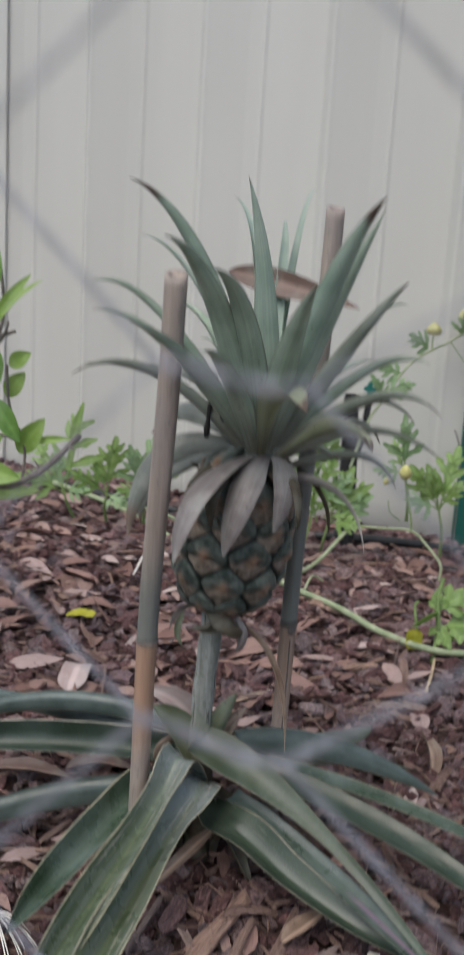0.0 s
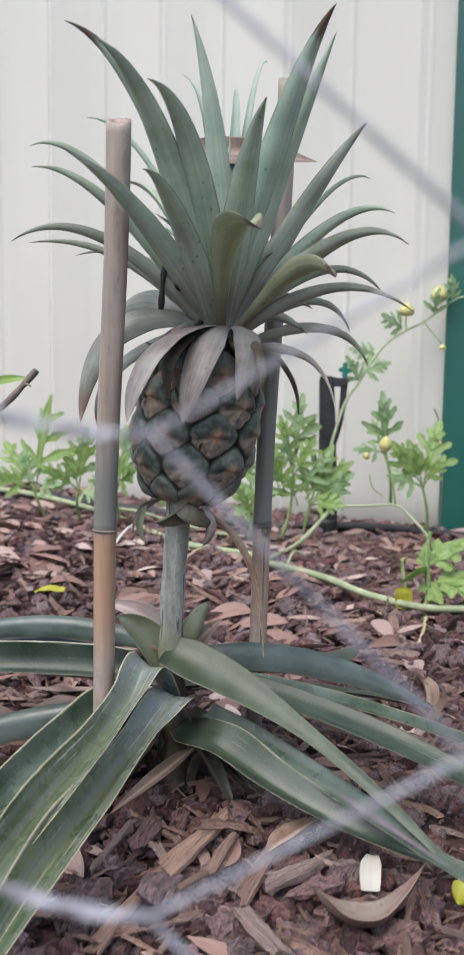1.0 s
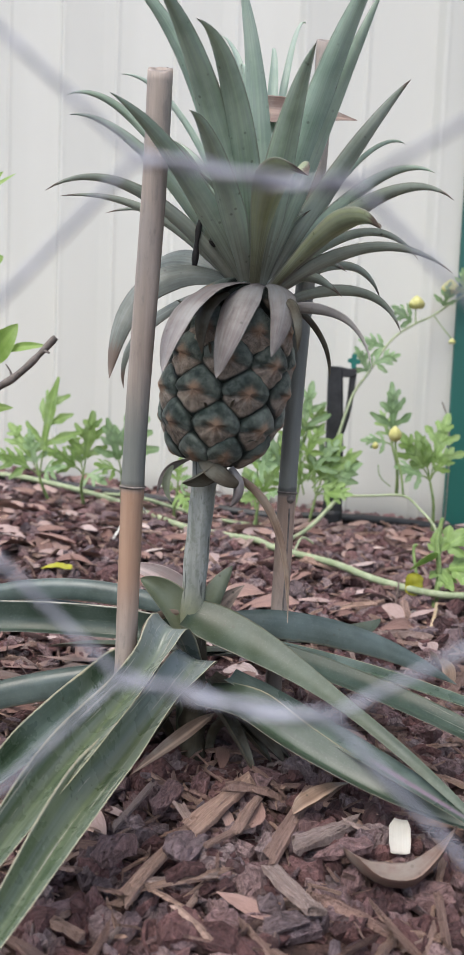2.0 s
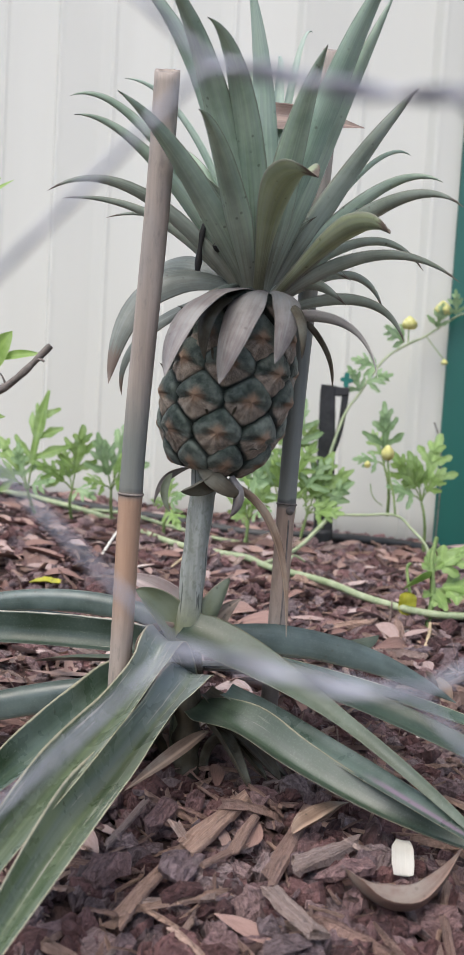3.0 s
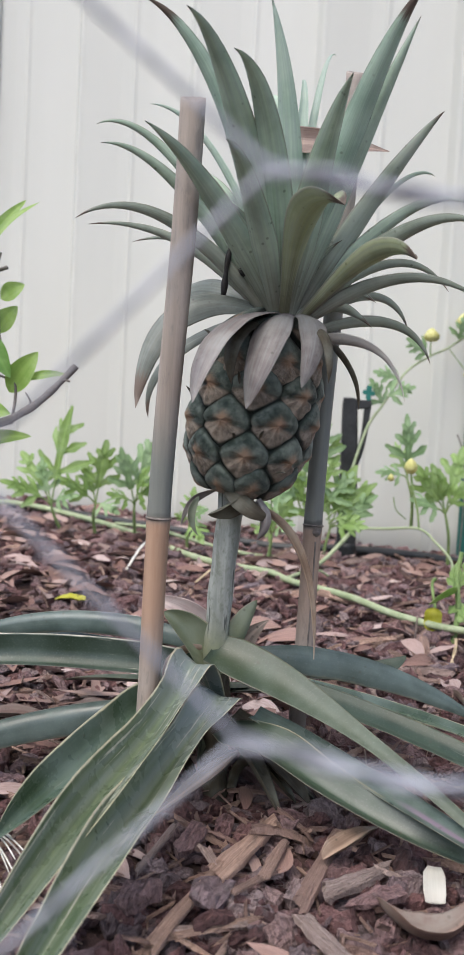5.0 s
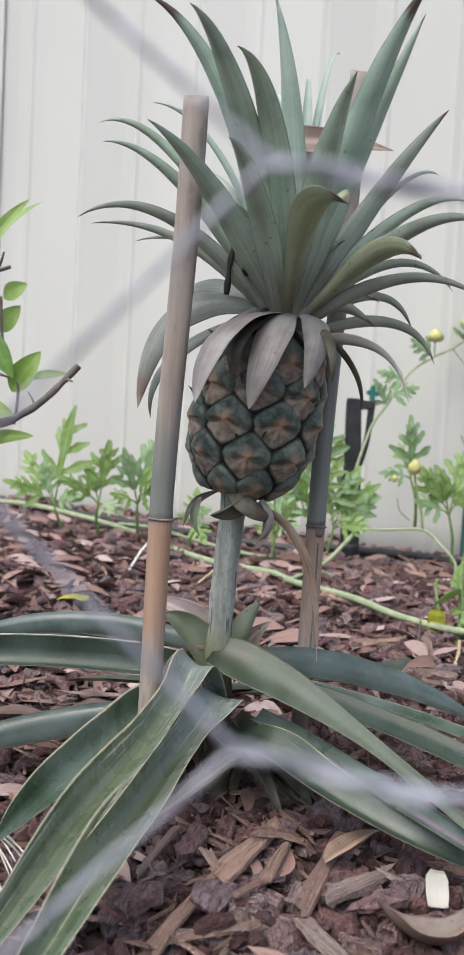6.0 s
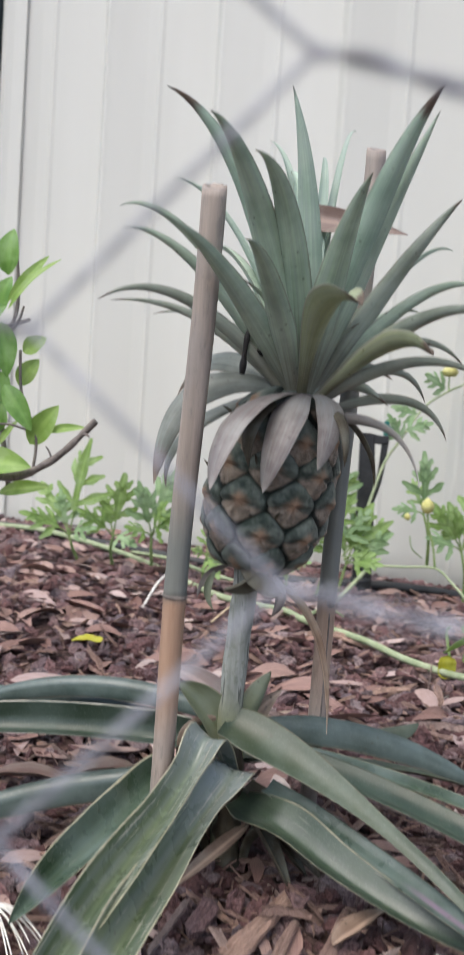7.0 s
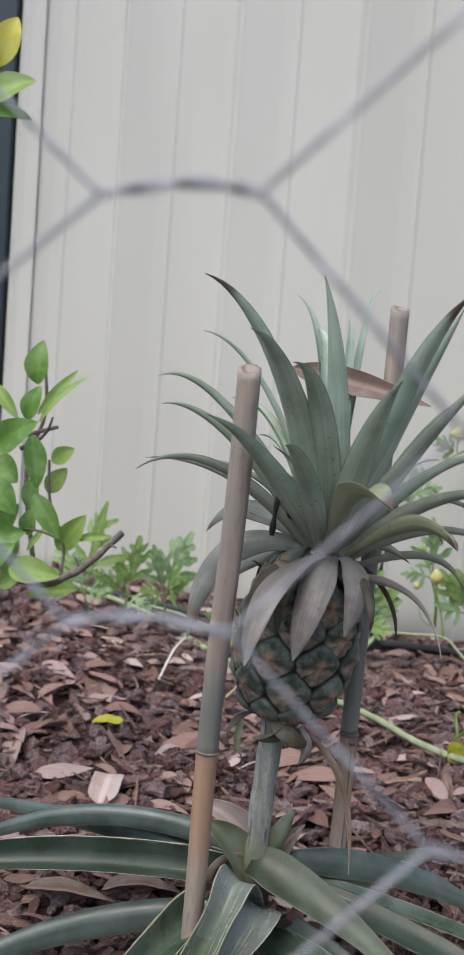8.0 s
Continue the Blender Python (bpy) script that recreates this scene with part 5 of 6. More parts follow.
stem([(0.321, 0.920, 0.056), (0.316, 0.904, 0.105), (0.307, 0.900, 0.143)], lambda f: 0.0032 - 0.0012 * f, VINE_DARK, name="shoot")
vine_leaf((0.307, 0.900, 0.143), (0.249, 0.870, 0.222), 1.20, MELON, 32)
vine_leaf((0.307, 0.900, 0.143), (0.278, 0.880, 0.227), 1.20, MELON, 33)
vine_leaf((0.307, 0.900, 0.143), (0.240, 0.860, 0.169), 1.12, MELON_GREY, 34)
vine_leaf((0.307, 0.900, 0.143), (0.334, 0.870, 0.203), 1.20, MELON, 35)
vine_leaf((0.307, 0.900, 0.143), (0.330, 0.900, 0.260), 1.12, MELON, 36)

# arm of the vine that climbs past the sprinkler, with buds
ARM = [(0.15, 0.95, 0.2), (0.176, 0.975, 0.28), (0.203, 1.0, 0.32), (0.247, 1.03, 0.384), (0.29, 1.05, 0.415), (0.326, 1.06, 0.434), (0.388, 1.06, 0.477), (0.42, 1.05, 0.475)]
stem(ARM, lambda f: 0.0028 - 0.001 * f)
stem([(0.29, 0.755, 0.06), (0.291, 0.76, 0.085), (0.27, 0.78, 0.11), (0.246, 0.80, 0.128), (0.2, 0.83, 0.122), (0.161, 0.85, 0.118)], 0.0022)
stem([(0.246, 0.80, 0.128), (0.241, 0.80, 0.16), (0.232, 0.80, 0.19), (0.228, 0.80, 0.215)], 0.0018, VINE_DARK)
stem([(0.293, 1.05, 0.415), (0.292, 1.052, 0.43), (0.293, 1.055, 0.446)], 0.0014, VINE_DARK)
stem([(0.326, 1.06, 0.434), (0.345, 1.055, 0.41), (0.36, 1.05, 0.392)], 0.001, VINE_DARK)
for k, (p, way, size) in enumerate((((0.203, 1.0, 0.325), (-0.4, -0.3, 0.8), 0.05), ((0.215, 1.0, 0.34), (0.7, -0.4, 0.3), 0.05), ((0.235, 1.03, 0.37), (-0.8, -0.3, 0.25), 0.05), ((0.285, 1.05, 0.42), (-0.6, -0.4, 0.35), 0.055), ((0.342, 1.05, 0.45), (0.15, -0.3, 0.8), 0.045), ((0.375, 1.05, 0.475), (-0.1, -0.3, 1), 0.045))):
    melon_leaf(p, way, (0.2, -1, 0.3), size, 900 + k, MELON_GREY)


def flower_bud(place, size, open_=0.0):
    """A ribbed pointed bud, its petals pressed together, on a small calyx."""
    place = Vector(place)
    verts, faces, uvs = [], [], []
    n, m = 12, 10
    for i in range(m + 1):
        f = i / m
        r = size * (0.42 + 0.2 * open_) * math.sin(math.pi * (0.12 + 0.86 * f) ** (1.0 - 0.25 * open_)) ** 0.8
        for j in range(n):
            g = 2 * math.pi * j / n
            rr = r * (1 + 0.14 * math.cos(5 * g + f * 1.5))
            verts.append(place + Vector((rr * math.cos(g), rr * math.sin(g), size * (f - 0.5))))
            uvs.append((j / n, f))
    for i in range(m):
        for j in range(n):
            k = (j + 1) % n
            faces.append((i * n + j, i * n + k, i * n + n + k, i * n + n + j))
    faces += [tuple(reversed(range(n))), tuple(m * n + j for j in range(n))]
    part("bud", shape("bud", verts, faces, BUD, uvs), vine, "pale yellow closed flower bud")


flower_bud((0.293, 1.055, 0.456), 0.024, 0.8)
flower_bud((0.352, 1.055, 0.486), 0.026, 1.0)
flower_bud((0.227, 0.80, 0.226), 0.024)
flower_bud((0.20, 0.82, 0.205), 0.012)
flower_bud((0.361, 1.05, 0.388), 0.010, 1)
# curled tendrils
spiral = [(0.42 + 0.012 * math.cos(a) * (1 - a / 22), 1.05, 0.462 + 0.012 * math.sin(a) * (1 - a / 22)) for a in [i * 0.7 for i in range(20)]]
stem([(0.405, 1.055, 0.478)] + spiral, 0.0009, VINE_DARK, 5, "tendril")
stem([(0.228, 0.82, 0.14), (0.21, 0.81, 0.155), (0.205, 0.81, 0.175)], 0.0009, VINE_DARK, 5, "tendril")
stem([on_ground(-0.165, 0.83, 0.02), on_ground(-0.170, 0.80, 0.034), on_ground(-0.182, 0.74, 0.032), on_ground(-0.192, 0.66, 0.016)], 0.002, PALE_ROOT, 6, "rootlet")
stem([on_ground(-0.05, 0.70, 0.02), on_ground(-0.062, 0.66, 0.032), on_ground(-0.09, 0.62, 0.014)], 0.0016, STRAW, 6, "rootlet")
stem([on_ground(0.07, 0.66, 0.016), on_ground(0.082, 0.69, 0.03), on_ground(0.10, 0.70, 0.02)], 0.0018, VINE, 6, "side_shoot")
# low round-lobed leaves and their stalks at the bend of the vine
stem([on_ground(0.238, 0.49, 0.0), (0.245, 0.50, 0.06), (0.243, 0.51, 0.105), (0.248, 0.515, 0.135)], lambda f: 0.0042 - 0.0015 * f, VINE_DARK)
for k, (p, way, face, size) in enumerate((((0.252, 0.51, 0.098), (0.65, -0.2, 0.5), (-0.3, -0.7, 0.6), 0.064), ((0.258, 0.505, 0.072), (0.9, -0.3, 0.15), (0.0, -0.6, 0.8), 0.068), ((0.245, 0.51, 0.09), (-0.1, 0.1, 1.0), (-0.5, -0.8, 0.2), 0.04), ((0.27, 0.50, 0.07), (0.7, -0.5, -0.1), (0, -0.5, 0.85), 0.06), ((0.246, 0.51, 0.07), (0.2, -0.5, -0.3), (0.2, -0.9, 0.4), 0.05))):
    melon_leaf(p, way, face, size * 0.78, 950 + k, fat=1.8)
part("leaf", blade("leaf", SHRUB_YOUNG, (0.243, 0.51, 0.085), (0.225, 0.49, 0.083), (0.205, 0.485, 0.072), 0.026, "ovate", 0.2, 40, n=12, thick=0.0008), vine, "yellowing leaf")
part("leaf", blade("leaf", YELLOW_LEAF, (0.214, 0.500, 0.066), (0.214, 0.500, 0.052), (0.215, 0.500, 0.036), 0.022, "blunt", 0.15, n=12, thick=0.0006, face=(0, -1, 0), wave=0.1), vine, "bright yellow dying leaf")
stem([(0.238, 0.495, 0.025), (0.222, 0.505, 0.05), (0.214, 0.515, 0.09), (0.218, 0.515, 0.10)], 0.002, VINE_DARK)
stem([on_ground(0.24, 0.48, 0.01), on_ground(0.228, 0.43, 0.012), on_ground(0.215, 0.39, 0.004)], 0.0022, STRAW, 6, "rootlet")

# thin bare stick by the fence
stick = tagged(new("dry_stick", tube("dry_stick", TWIG, chain([(0.355, 0.99, 0.03), (0.357, 0.99, 0.15), (0.352, 0.99, 0.235), (0.338, 0.99, 0.277)]), 0.0013, 24, 6)), "thin bare stick standing against the fence", "stick")

# ---- leafy shrub ----
shrub = thing("shrub", "leafy green shrub with a cut brown branch", "shrub")


def branch(pts, radius, name="branch", label=""):
    part(name, tube(name, TWIG, chain(pts), radius, 8 * len(pts), 9), shrub, label)


branch([(-0.200, 0.287, 0.332), (-0.215, 0.287, 0.3155), (-0.231, 0.287, 0.299), (-0.249, 0.288, 0.285), (-0.280, 0.295, 0.270), (-0.34, 0.33, 0.262), (-0.42, 0.35, 0.23), (-0.48, 0.37, 0.12), (-0.49, 0.38, -0.02)], lambda f: 0.0033 + 0.0036 * f * f + 0.0005 * math.sin(40 * f) + 0.0006 * math.sin(17 * f) ** 8, "cut_branch", "grey-brown pruned branch")
branch([(-0.30, 0.335, 0.255), (-0.325, 0.36, 0.38), (-0.31, 0.37, 0.45), (-0.315, 0.37, 0.52)], lambda f: 0.003 - 0.0015 * f)
branch([(-0.243, 0.287, 0.290), (-0.245, 0.285, 0.297), (-0.249, 0.284, 0.303)], lambda f: 0.0014 - 0.0008 * f)
branch([(-0.213, 0.286, 0.318), (-0.209, 0.284, 0.3175), (-0.205, 0.283, 0.316)], lambda f: 0.0016 - 0.0006 * f)
branch([(-0.268, 0.305, 0.270), (-0.266, 0.31, 0.297), (-0.268, 0.31, 0.318), (-0.285, 0.315, 0.355), (-0.290, 0.32, 0.400)], 0.0016)
branch([(-0.267, 0.31, 0.315), (-0.30, 0.32, 0.322), (-0.335, 0.34, 0.318)], 0.0013)
branch([(-0.330, 0.35, 0.408), (-0.308, 0.34, 0.420), (-0.296, 0.33, 0.432), (-0.290, 0.325, 0.446)], lambda f: 0.0028 - 0.0018 * f)
branch([(-0.48, 0.37, 0.12), (-0.43, 0.37, 0.34), (-0.38, 0.36, 0.40), (-0.29, 0.35, 0.435)], lambda f: 0.005 - 0.003 * f)
branch([(-0.44, 0.37, 0.32), (-0.42, 0.36, 0.6), (-0.385, 0.35, 0.78), (-0.36, 0.34, 0.86)], lambda f: 0.0045 - 0.003 * f)


def shrub_leaf(a, b, w, paint, facing):
    """An oval leaf from its stalk to its tip, cupped, bent along its length."""
    a, b = Vector(a), Vector(b)
    d = (b - a).normalized()
    side = d.cross(Vector(facing)).normalized()
    nrm = side.cross(d).normalized()
    verts, uvs, faces = [], [], []
    n = 14
    for i in range(n + 1):
        v = i / n
        hw = 0.5 * w * WIDTHS["ovate"](v)
        p = a + (b - a) * v + nrm * (0.1 * (b - a).length * math.sin(math.pi * v))
        for q in (-1, -0.5, 0, 0.5, 1):
            verts.append(p + side * (q * hw) + nrm * (0.3 * hw * q * q + 0.05 * hw * math.sin(9 * v + 2 * q)))
            uvs.append((0.5 + q / 2, v))
    for i in range(n):
        for j in range(4):
            o = i * 5 + j
            faces.append((o, o + 1, o + 6, o + 5))
    part("leaf", shape("leaf", verts, faces, paint, uvs), shrub)


shrub_leaf((-0.314, 0.345, 0.480), (-0.310, 0.345, 0.529), 0.0295, SHRUB_LEAF, (-0.21, -1, 0.37))
shrub_leaf((-0.324, 0.345, 0.440), (-0.310, 0.345, 0.479), 0.0236, SHRUB_LEAF, (-0.10, -1, 0.40))
shrub_leaf((-0.301, 0.305, 0.448), (-0.263, 0.315, 0.498), 0.0118, SHRUB_YOUNG, (0.10, -1, 0.13))
shrub_leaf((-0.299, 0.300, 0.439), (-0.246, 0.300, 0.493), 0.0094, SHRUB_YOUNG, (-0.39, -1, 0.52))
shrub_leaf((-0.343, 0.300, 0.409), (-0.294, 0.280, 0.441), 0.0338, SHRUB_LEAF, (-0.19, -1, 0.22))
shrub_leaf((-0.305, 0.300, 0.426), (-0.294, 0.290, 0.370), 0.0244, SHRUB_LEAF, (0.40, -1, 0.34))
shrub_leaf((-0.287, 0.320, 0.398), (-0.263, 0.320, 0.414), 0.0192, SHRUB_YOUNG, (0.27, -1, 0.34))
shrub_leaf((-0.292, 0.325, 0.364), (-0.271, 0.325, 0.392), 0.0212, SHRUB_YOUNG, (0.11, -1, 0.18))
shrub_leaf((-0.310, 0.330, 0.378), (-0.311, 0.330, 0.342), 0.0194, SHRUB_LEAF, (0.11, -1, 0.53))
shrub_leaf((-0.302, 0.310, 0.363), (-0.269, 0.300, 0.317), 0.0228, SHRUB_LEAF, (0.02, -1, 0.47))
shrub_leaf((-0.274, 0.315, 0.303), (-0.243, 0.305, 0.345), 0.0257, SHRUB_YOUNG, (0.14, -1, 0.13))
shrub_leaf((-0.256, 0.310, 0.317), (-0.213, 0.305, 0.324), 0.0095, SHRUB_YOUNG, (0.21, -1, 0.40))
shrub_leaf((-0.311, 0.330, 0.314), (-0.309, 0.330, 0.345), 0.0203, SHRUB_LEAF, (-0.16, -1, 0.12))
shrub_leaf((-0.322, 0.300, 0.283), (-0.262, 0.280, 0.281), 0.0291, SHRUB_YOUNG, (0.29, -1, 0.34))
shrub_leaf((-0.309, 0.320, 0.299), (-0.288, 0.320, 0.328), 0.0072, SHRUB_YOUNG, (0.18, -1, 0.54))
shrub_leaf((-0.309, 0.330, 0.248), (-0.253, 0.330, 0.258), 0.0165, SHRUB_YOUNG, (0.17, -1, 0.56))
shrub_leaf((-0.355, 0.320, 0.478), (-0.323, 0.310, 0.441), 0.0144, SHRUB_YOUNG, (-0.08, -1, 0.50))
shrub_leaf((-0.356, 0.320, 0.375), (-0.321, 0.310, 0.339), 0.0307, SHRUB_LEAF, (-0.04, -1, 0.57))
shrub_leaf((-0.352, 0.325, 0.314), (-0.319, 0.315, 0.350), 0.0260, SHRUB_LEAF, (0.30, -1, 0.15))
shrub_leaf((-0.351, 0.315, 0.276), (-0.318, 0.305, 0.308), 0.0257, SHRUB_LEAF, (-0.29, -1, 0.21))
shrub_leaf((-0.359, 0.330, 0.433), (-0.333, 0.330, 0.411), 0.0252, SHRUB_LEAF, (0.37, -1, 0.32))
shrub_leaf((-0.329, 0.335, 0.317), (-0.332, 0.335, 0.281), 0.0195, SHRUB_LEAF, (0.10, -1, 0.25))
shrub_leaf((-0.359, 0.32, 0.301), (-0.310, 0.315, 0.320), 0.030, SHRUB_LEAF, (0.2, -1, 0.4))
shrub_leaf((-0.336, 0.32, 0.259), (-0.291, 0.305, 0.290), 0.034, SHRUB_YOUNG, (0.0, -0.8, 0.6))
shrub_leaf((-0.354, 0.33, 0.395), (-0.323, 0.32, 0.373), 0.034, SHRUB_LEAF, (-0.2, -1, 0.3))
# the leaves higher up by the fence post
shrub_leaf((-0.371, 0.33, 0.812), (-0.353, 0.33, 0.864), 0.034, YELLOW_LEAF, (0.1, -1, 0.3))
shrub_leaf((-0.378, 0.33, 0.775), (-0.330, 0.33, 0.800), 0.038, SHRUB_YOUNG, (0.1, -0.8, 0.5))
shrub_leaf((-0.380, 0.33, 0.764), (-0.332, 0.33, 0.759), 0.020, SHRUB_LEAF, (0.1, -0.8, 0.5))
shrub_leaf((-0.386, 0.34, 0.705), (-0.404, 0.34, 0.757), 0.034, SHRUB_LEAF, (0.1, -1, 0.3))
shrub_leaf((-0.434, 0.34, 0.595), (-0.406, 0.34, 0.645), 0.034, SHRUB_LEAF, (0.1, -1, 0.3))
shrub_leaf((-0.428, 0.35, 0.496), (-0.462, 0.35, 0.544), 0.034, SHRUB_LEAF, (0.1, -1, 0.3))
settle(shrub, (-0.49, 0.38, 0.0))

# ---- hexagonal wire netting, its twists lying level ----
netting = thing("wire_netting", "galvanised hexagonal wire netting standing upright", "wire netting")
COLUMN, ROW, TWIST, WIRE_R = 0.071, 0.0722, 0.0295, 0.00058
X0, Z0 = -0.0185, 0.2505


def net_place(x, z, out=0.0):
    """The netting leans back a little and is dragged out of true."""
    y = -0.499 + 0.085 * max(0.0, z - 0.3) - 0.12 * max(-0.05, min(0.05, x + 0.005))
    y -= 0.01 * smooth(x, -0.085, -0.055) * smooth(z, 0.45, 0.5)
    dz = -0.003 * smooth(x, -0.015, 0.01) - 0.008 * smooth(x, 0.02, 0.05) - 0.004 * (1 - smooth(x, -0.07, -0.03)) * (1 - smooth(z, 0.42, 0.48)) + 0.002 * smooth(z, 0.46, 0.5)
    dz -= 0.0025 * math.exp(-((z - 0.392) / 0.02) ** 2) * smooth(x, -0.015, 0.01)
    dx = 0.004 * smooth(abs(x), 0.03, 0.05)
    return Vector((x + dx, y + out + 0.003 * math.sin(9 * x + 4 * z), z + dz))


def net_wire(j):
    """One wire of the netting: it twists with the wire above and the wire below in turn."""
    pts = []
    for c in range(-11, 13):
        k, up = divmod(j, 2) if c % 2 == 0 else divmod(j + 1, 2)
        zc = Z0 + ROW * k - (0 if c % 2 == 0 else 0.5 * ROW)
        x0 = X0 + COLUMN * c
        for i in range(13):
            f = i / 12
            g = 3 * math.pi * f + (0 if up else math.pi)
            arch = 0.0022 * math.sin(math.pi * f) * (1 if (c * 7 + k * 3) % 3 else -0.4)
            pts.append(net_place(x0 + TWIST * f, zc + arch + 1.08 * WIRE_R * math.cos(g), 1.08 * WIRE_R * math.sin(g)))
        pts.append(None)
    clean = [p for p in pts if p is not None]
    n = len(clean)
    verts, faces = [], []
    sides = 6
    for i, p in enumerate(clean):
        t = (clean[min(i + 1, n - 1)] - clean[max(i - 1, 0)]).normalized()
        a = (Vector((0, 1, 0)) - t * t.y).normalized()
        b = t.cross(a)
        for s in range(sides):
            g = 2 * math.pi * s / sides
            verts.append(p + WIRE_R * (math.cos(g) * a + math.sin(g) * b))
    for i in range(n - 1):
        for s in range(sides):
            u = (s + 1) % sides
            faces.append((i * sides + s, i * sides + u, (i + 1) * sides + u, (i + 1) * sides + s))
    faces += [tuple(reversed(range(sides))), tuple((n - 1) * sides + s for s in range(sides))]
    return shape("wire", verts, faces, WIRE)


for j in range(-7, 20):
    part("wire", net_wire(j), netting)
settle(netting, (0, -0.504, 0.0))

# ---- things lying on the mulch ----
def fallen(a, m, b, width, paint, label, style="lance", fold=0.15, twist=0.0, turn=0.0, seed=0, name="fallen_leaf", category="fallen leaf", thick=0.0007):
    ob = new(name, blade(name, paint, a, m, b, width, style, fold, twist, turn, thick, 18, 0.05, seed=seed))
    return tagged(ob, label, category, "fallen leaves" if category == "fallen leaf" else "")


fallen((0.037, -0.076, 0.024), (0.056, -0.060, 0.031), (0.076, -0.039, 0.030), 0.018, DRY_LEAF, "curled tan gum leaf lying on the mulch", fold=0.3, twist=-10, seed=1)
fallen((0.064, -0.118, 0.026), (0.096, -0.136, 0.018), (0.132, -0.108, 0.038), 0.026, DRY_RED, "strongly curled brown gum leaf on the mulch", twist=-8, seed=2, fold=0.35)
fallen((0.104, -0.080, 0.026), (0.101, -0.094, 0.026), (0.099, -0.110, 0.020), 0.013, DRY_WHITE, "bleached white leaf scrap lying on the mulch", style="scrap", fold=0.1, seed=3)
fallen((0.150, -0.118, 0.018), (0.162, -0.11, 0.026), (0.174, -0.102, 0.02), 0.022, YELLOW_LEAF, "bright yellow fallen leaf on the mulch", style="ovate", fold=0.5, seed=4)
fallen((-0.258, 0.505, 0.050), (-0.238, 0.502, 0.052), (-0.217, 0.508, 0.050), 0.030, YELLOW_LEAF, "small folded yellow leaf on the mulch", style="blunt", fold=0.1, seed=5)
fallen((-0.205, 0.352, 0.044), (-0.206, 0.326, 0.046), (-0.208, 0.298, 0.032), 0.034, PINK_LEAF, "pale pinkish leaf lying flat on the mulch", style="blunt", fold=0.12, seed=6)
fallen((0.145, 0.245, 0.014), (0.151, 0.300, 0.024), (0.158, 0.368, 0.016), 0.020, PINK_LEAF, "narrow pale pinkish gum leaf lying on the mulch", fold=0.25, seed=21)
fallen((0.188, 0.185, 0.016), (0.196, 0.240, 0.030), (0.184, 0.300, 0.018), 0.017, DRY_LEAF, "curled tan gum leaf lying on the mulch", fold=0.5, twist=25, seed=22)
fallen((0.150, 0.40, 0.012), (0.157, 0.352, 0.022), (0.166, 0.305, 0.010), 0.016, DRY_LEAF, "narrow tan gum leaf lying on the mulch", seed=7)
fallen((0.139, 0.215, 0.012), (0.146, 0.18, 0.022), (0.156, 0.145, 0.010), 0.018, DRY_LEAF, "narrow tan gum leaf lying on the mulch", seed=8)
fallen((-0.245, 0.14, 0.022), (-0.205, 0.125, 0.032), (-0.16, 0.13, 0.022), 0.024, DRY_RED, "brown fallen leaf lying on the mulch", fold=0.3, seed=9)
fallen((-0.175, 0.145, 0.024), (-0.14, 0.14, 0.036), (-0.10, 0.15, 0.024), 0.026, DRY_RED, "brown fallen leaf lying on the mulch", fold=0.3, seed=10)
fallen((-0.075, 0.16, 0.05), (-0.062, 0.14, 0.066), (-0.045, 0.135, 0.05), 0.02, DRY_LEAF, "curled tan leaf resting on basal leaves", fold=0.4, seed=11)
fallen((0.17, 0.42, 0.012), (0.195, 0.43, 0.024), (0.212, 0.455, 0.03), 0.012, DRY_WHITE, "pale curled leaf lying on the mulch", fold=0.5, twist=40, seed=12)
fallen((-0.02, 0.33, 0.02), (0.02, 0.325, 0.034), (0.06, 0.345, 0.02), 0.016, DRY_LEAF, "pale tan gum leaf lying on the mulch", fold=0.2, seed=13)
fallen((-0.16, 0.52, 0.03), (-0.12, 0.515, 0.044), (-0.08, 0.53, 0.03), 0.022, DRY_RED, "brown gum leaf lying on the mulch", fold=0.25, seed=14)

fallen((-0.128, 0.100, 0.030), (-0.112, 0.088, 0.040), (-0.098, 0.082, 0.034), 0.016, DRY_ORANGE, "small orange-tan leaf on the mulch by the stake", fold=0.3, seed=15, style="ovate")

tuft = thing("dry_grass", "tuft of bleached dry grass lying on the mulch", "grass")
TUFT = Vector((-0.174, -0.082, 0.034))
for tip in ((-0.138, -0.100, 0.022), (-0.138, -0.119, 0.020), (-0.144, -0.131, 0.020), (-0.144, -0.091, 0.026), (-0.146, -0.111, 0.022), (-0.149, -0.128, 0.022), (-0.135, -0.108, 0.030), (-0.142, -0.114, 0.032)):
    tip = Vector(tip)
    part("blade", tube("blade", PALE_ROOT, bend(TUFT, (TUFT + tip) / 2 + UP * 0.006, tip), lambda f: 0.0010 - 0.0006 * f, 10, 5), tuft)
settle(tuft, (TUFT.x, TUFT.y, 0.012))


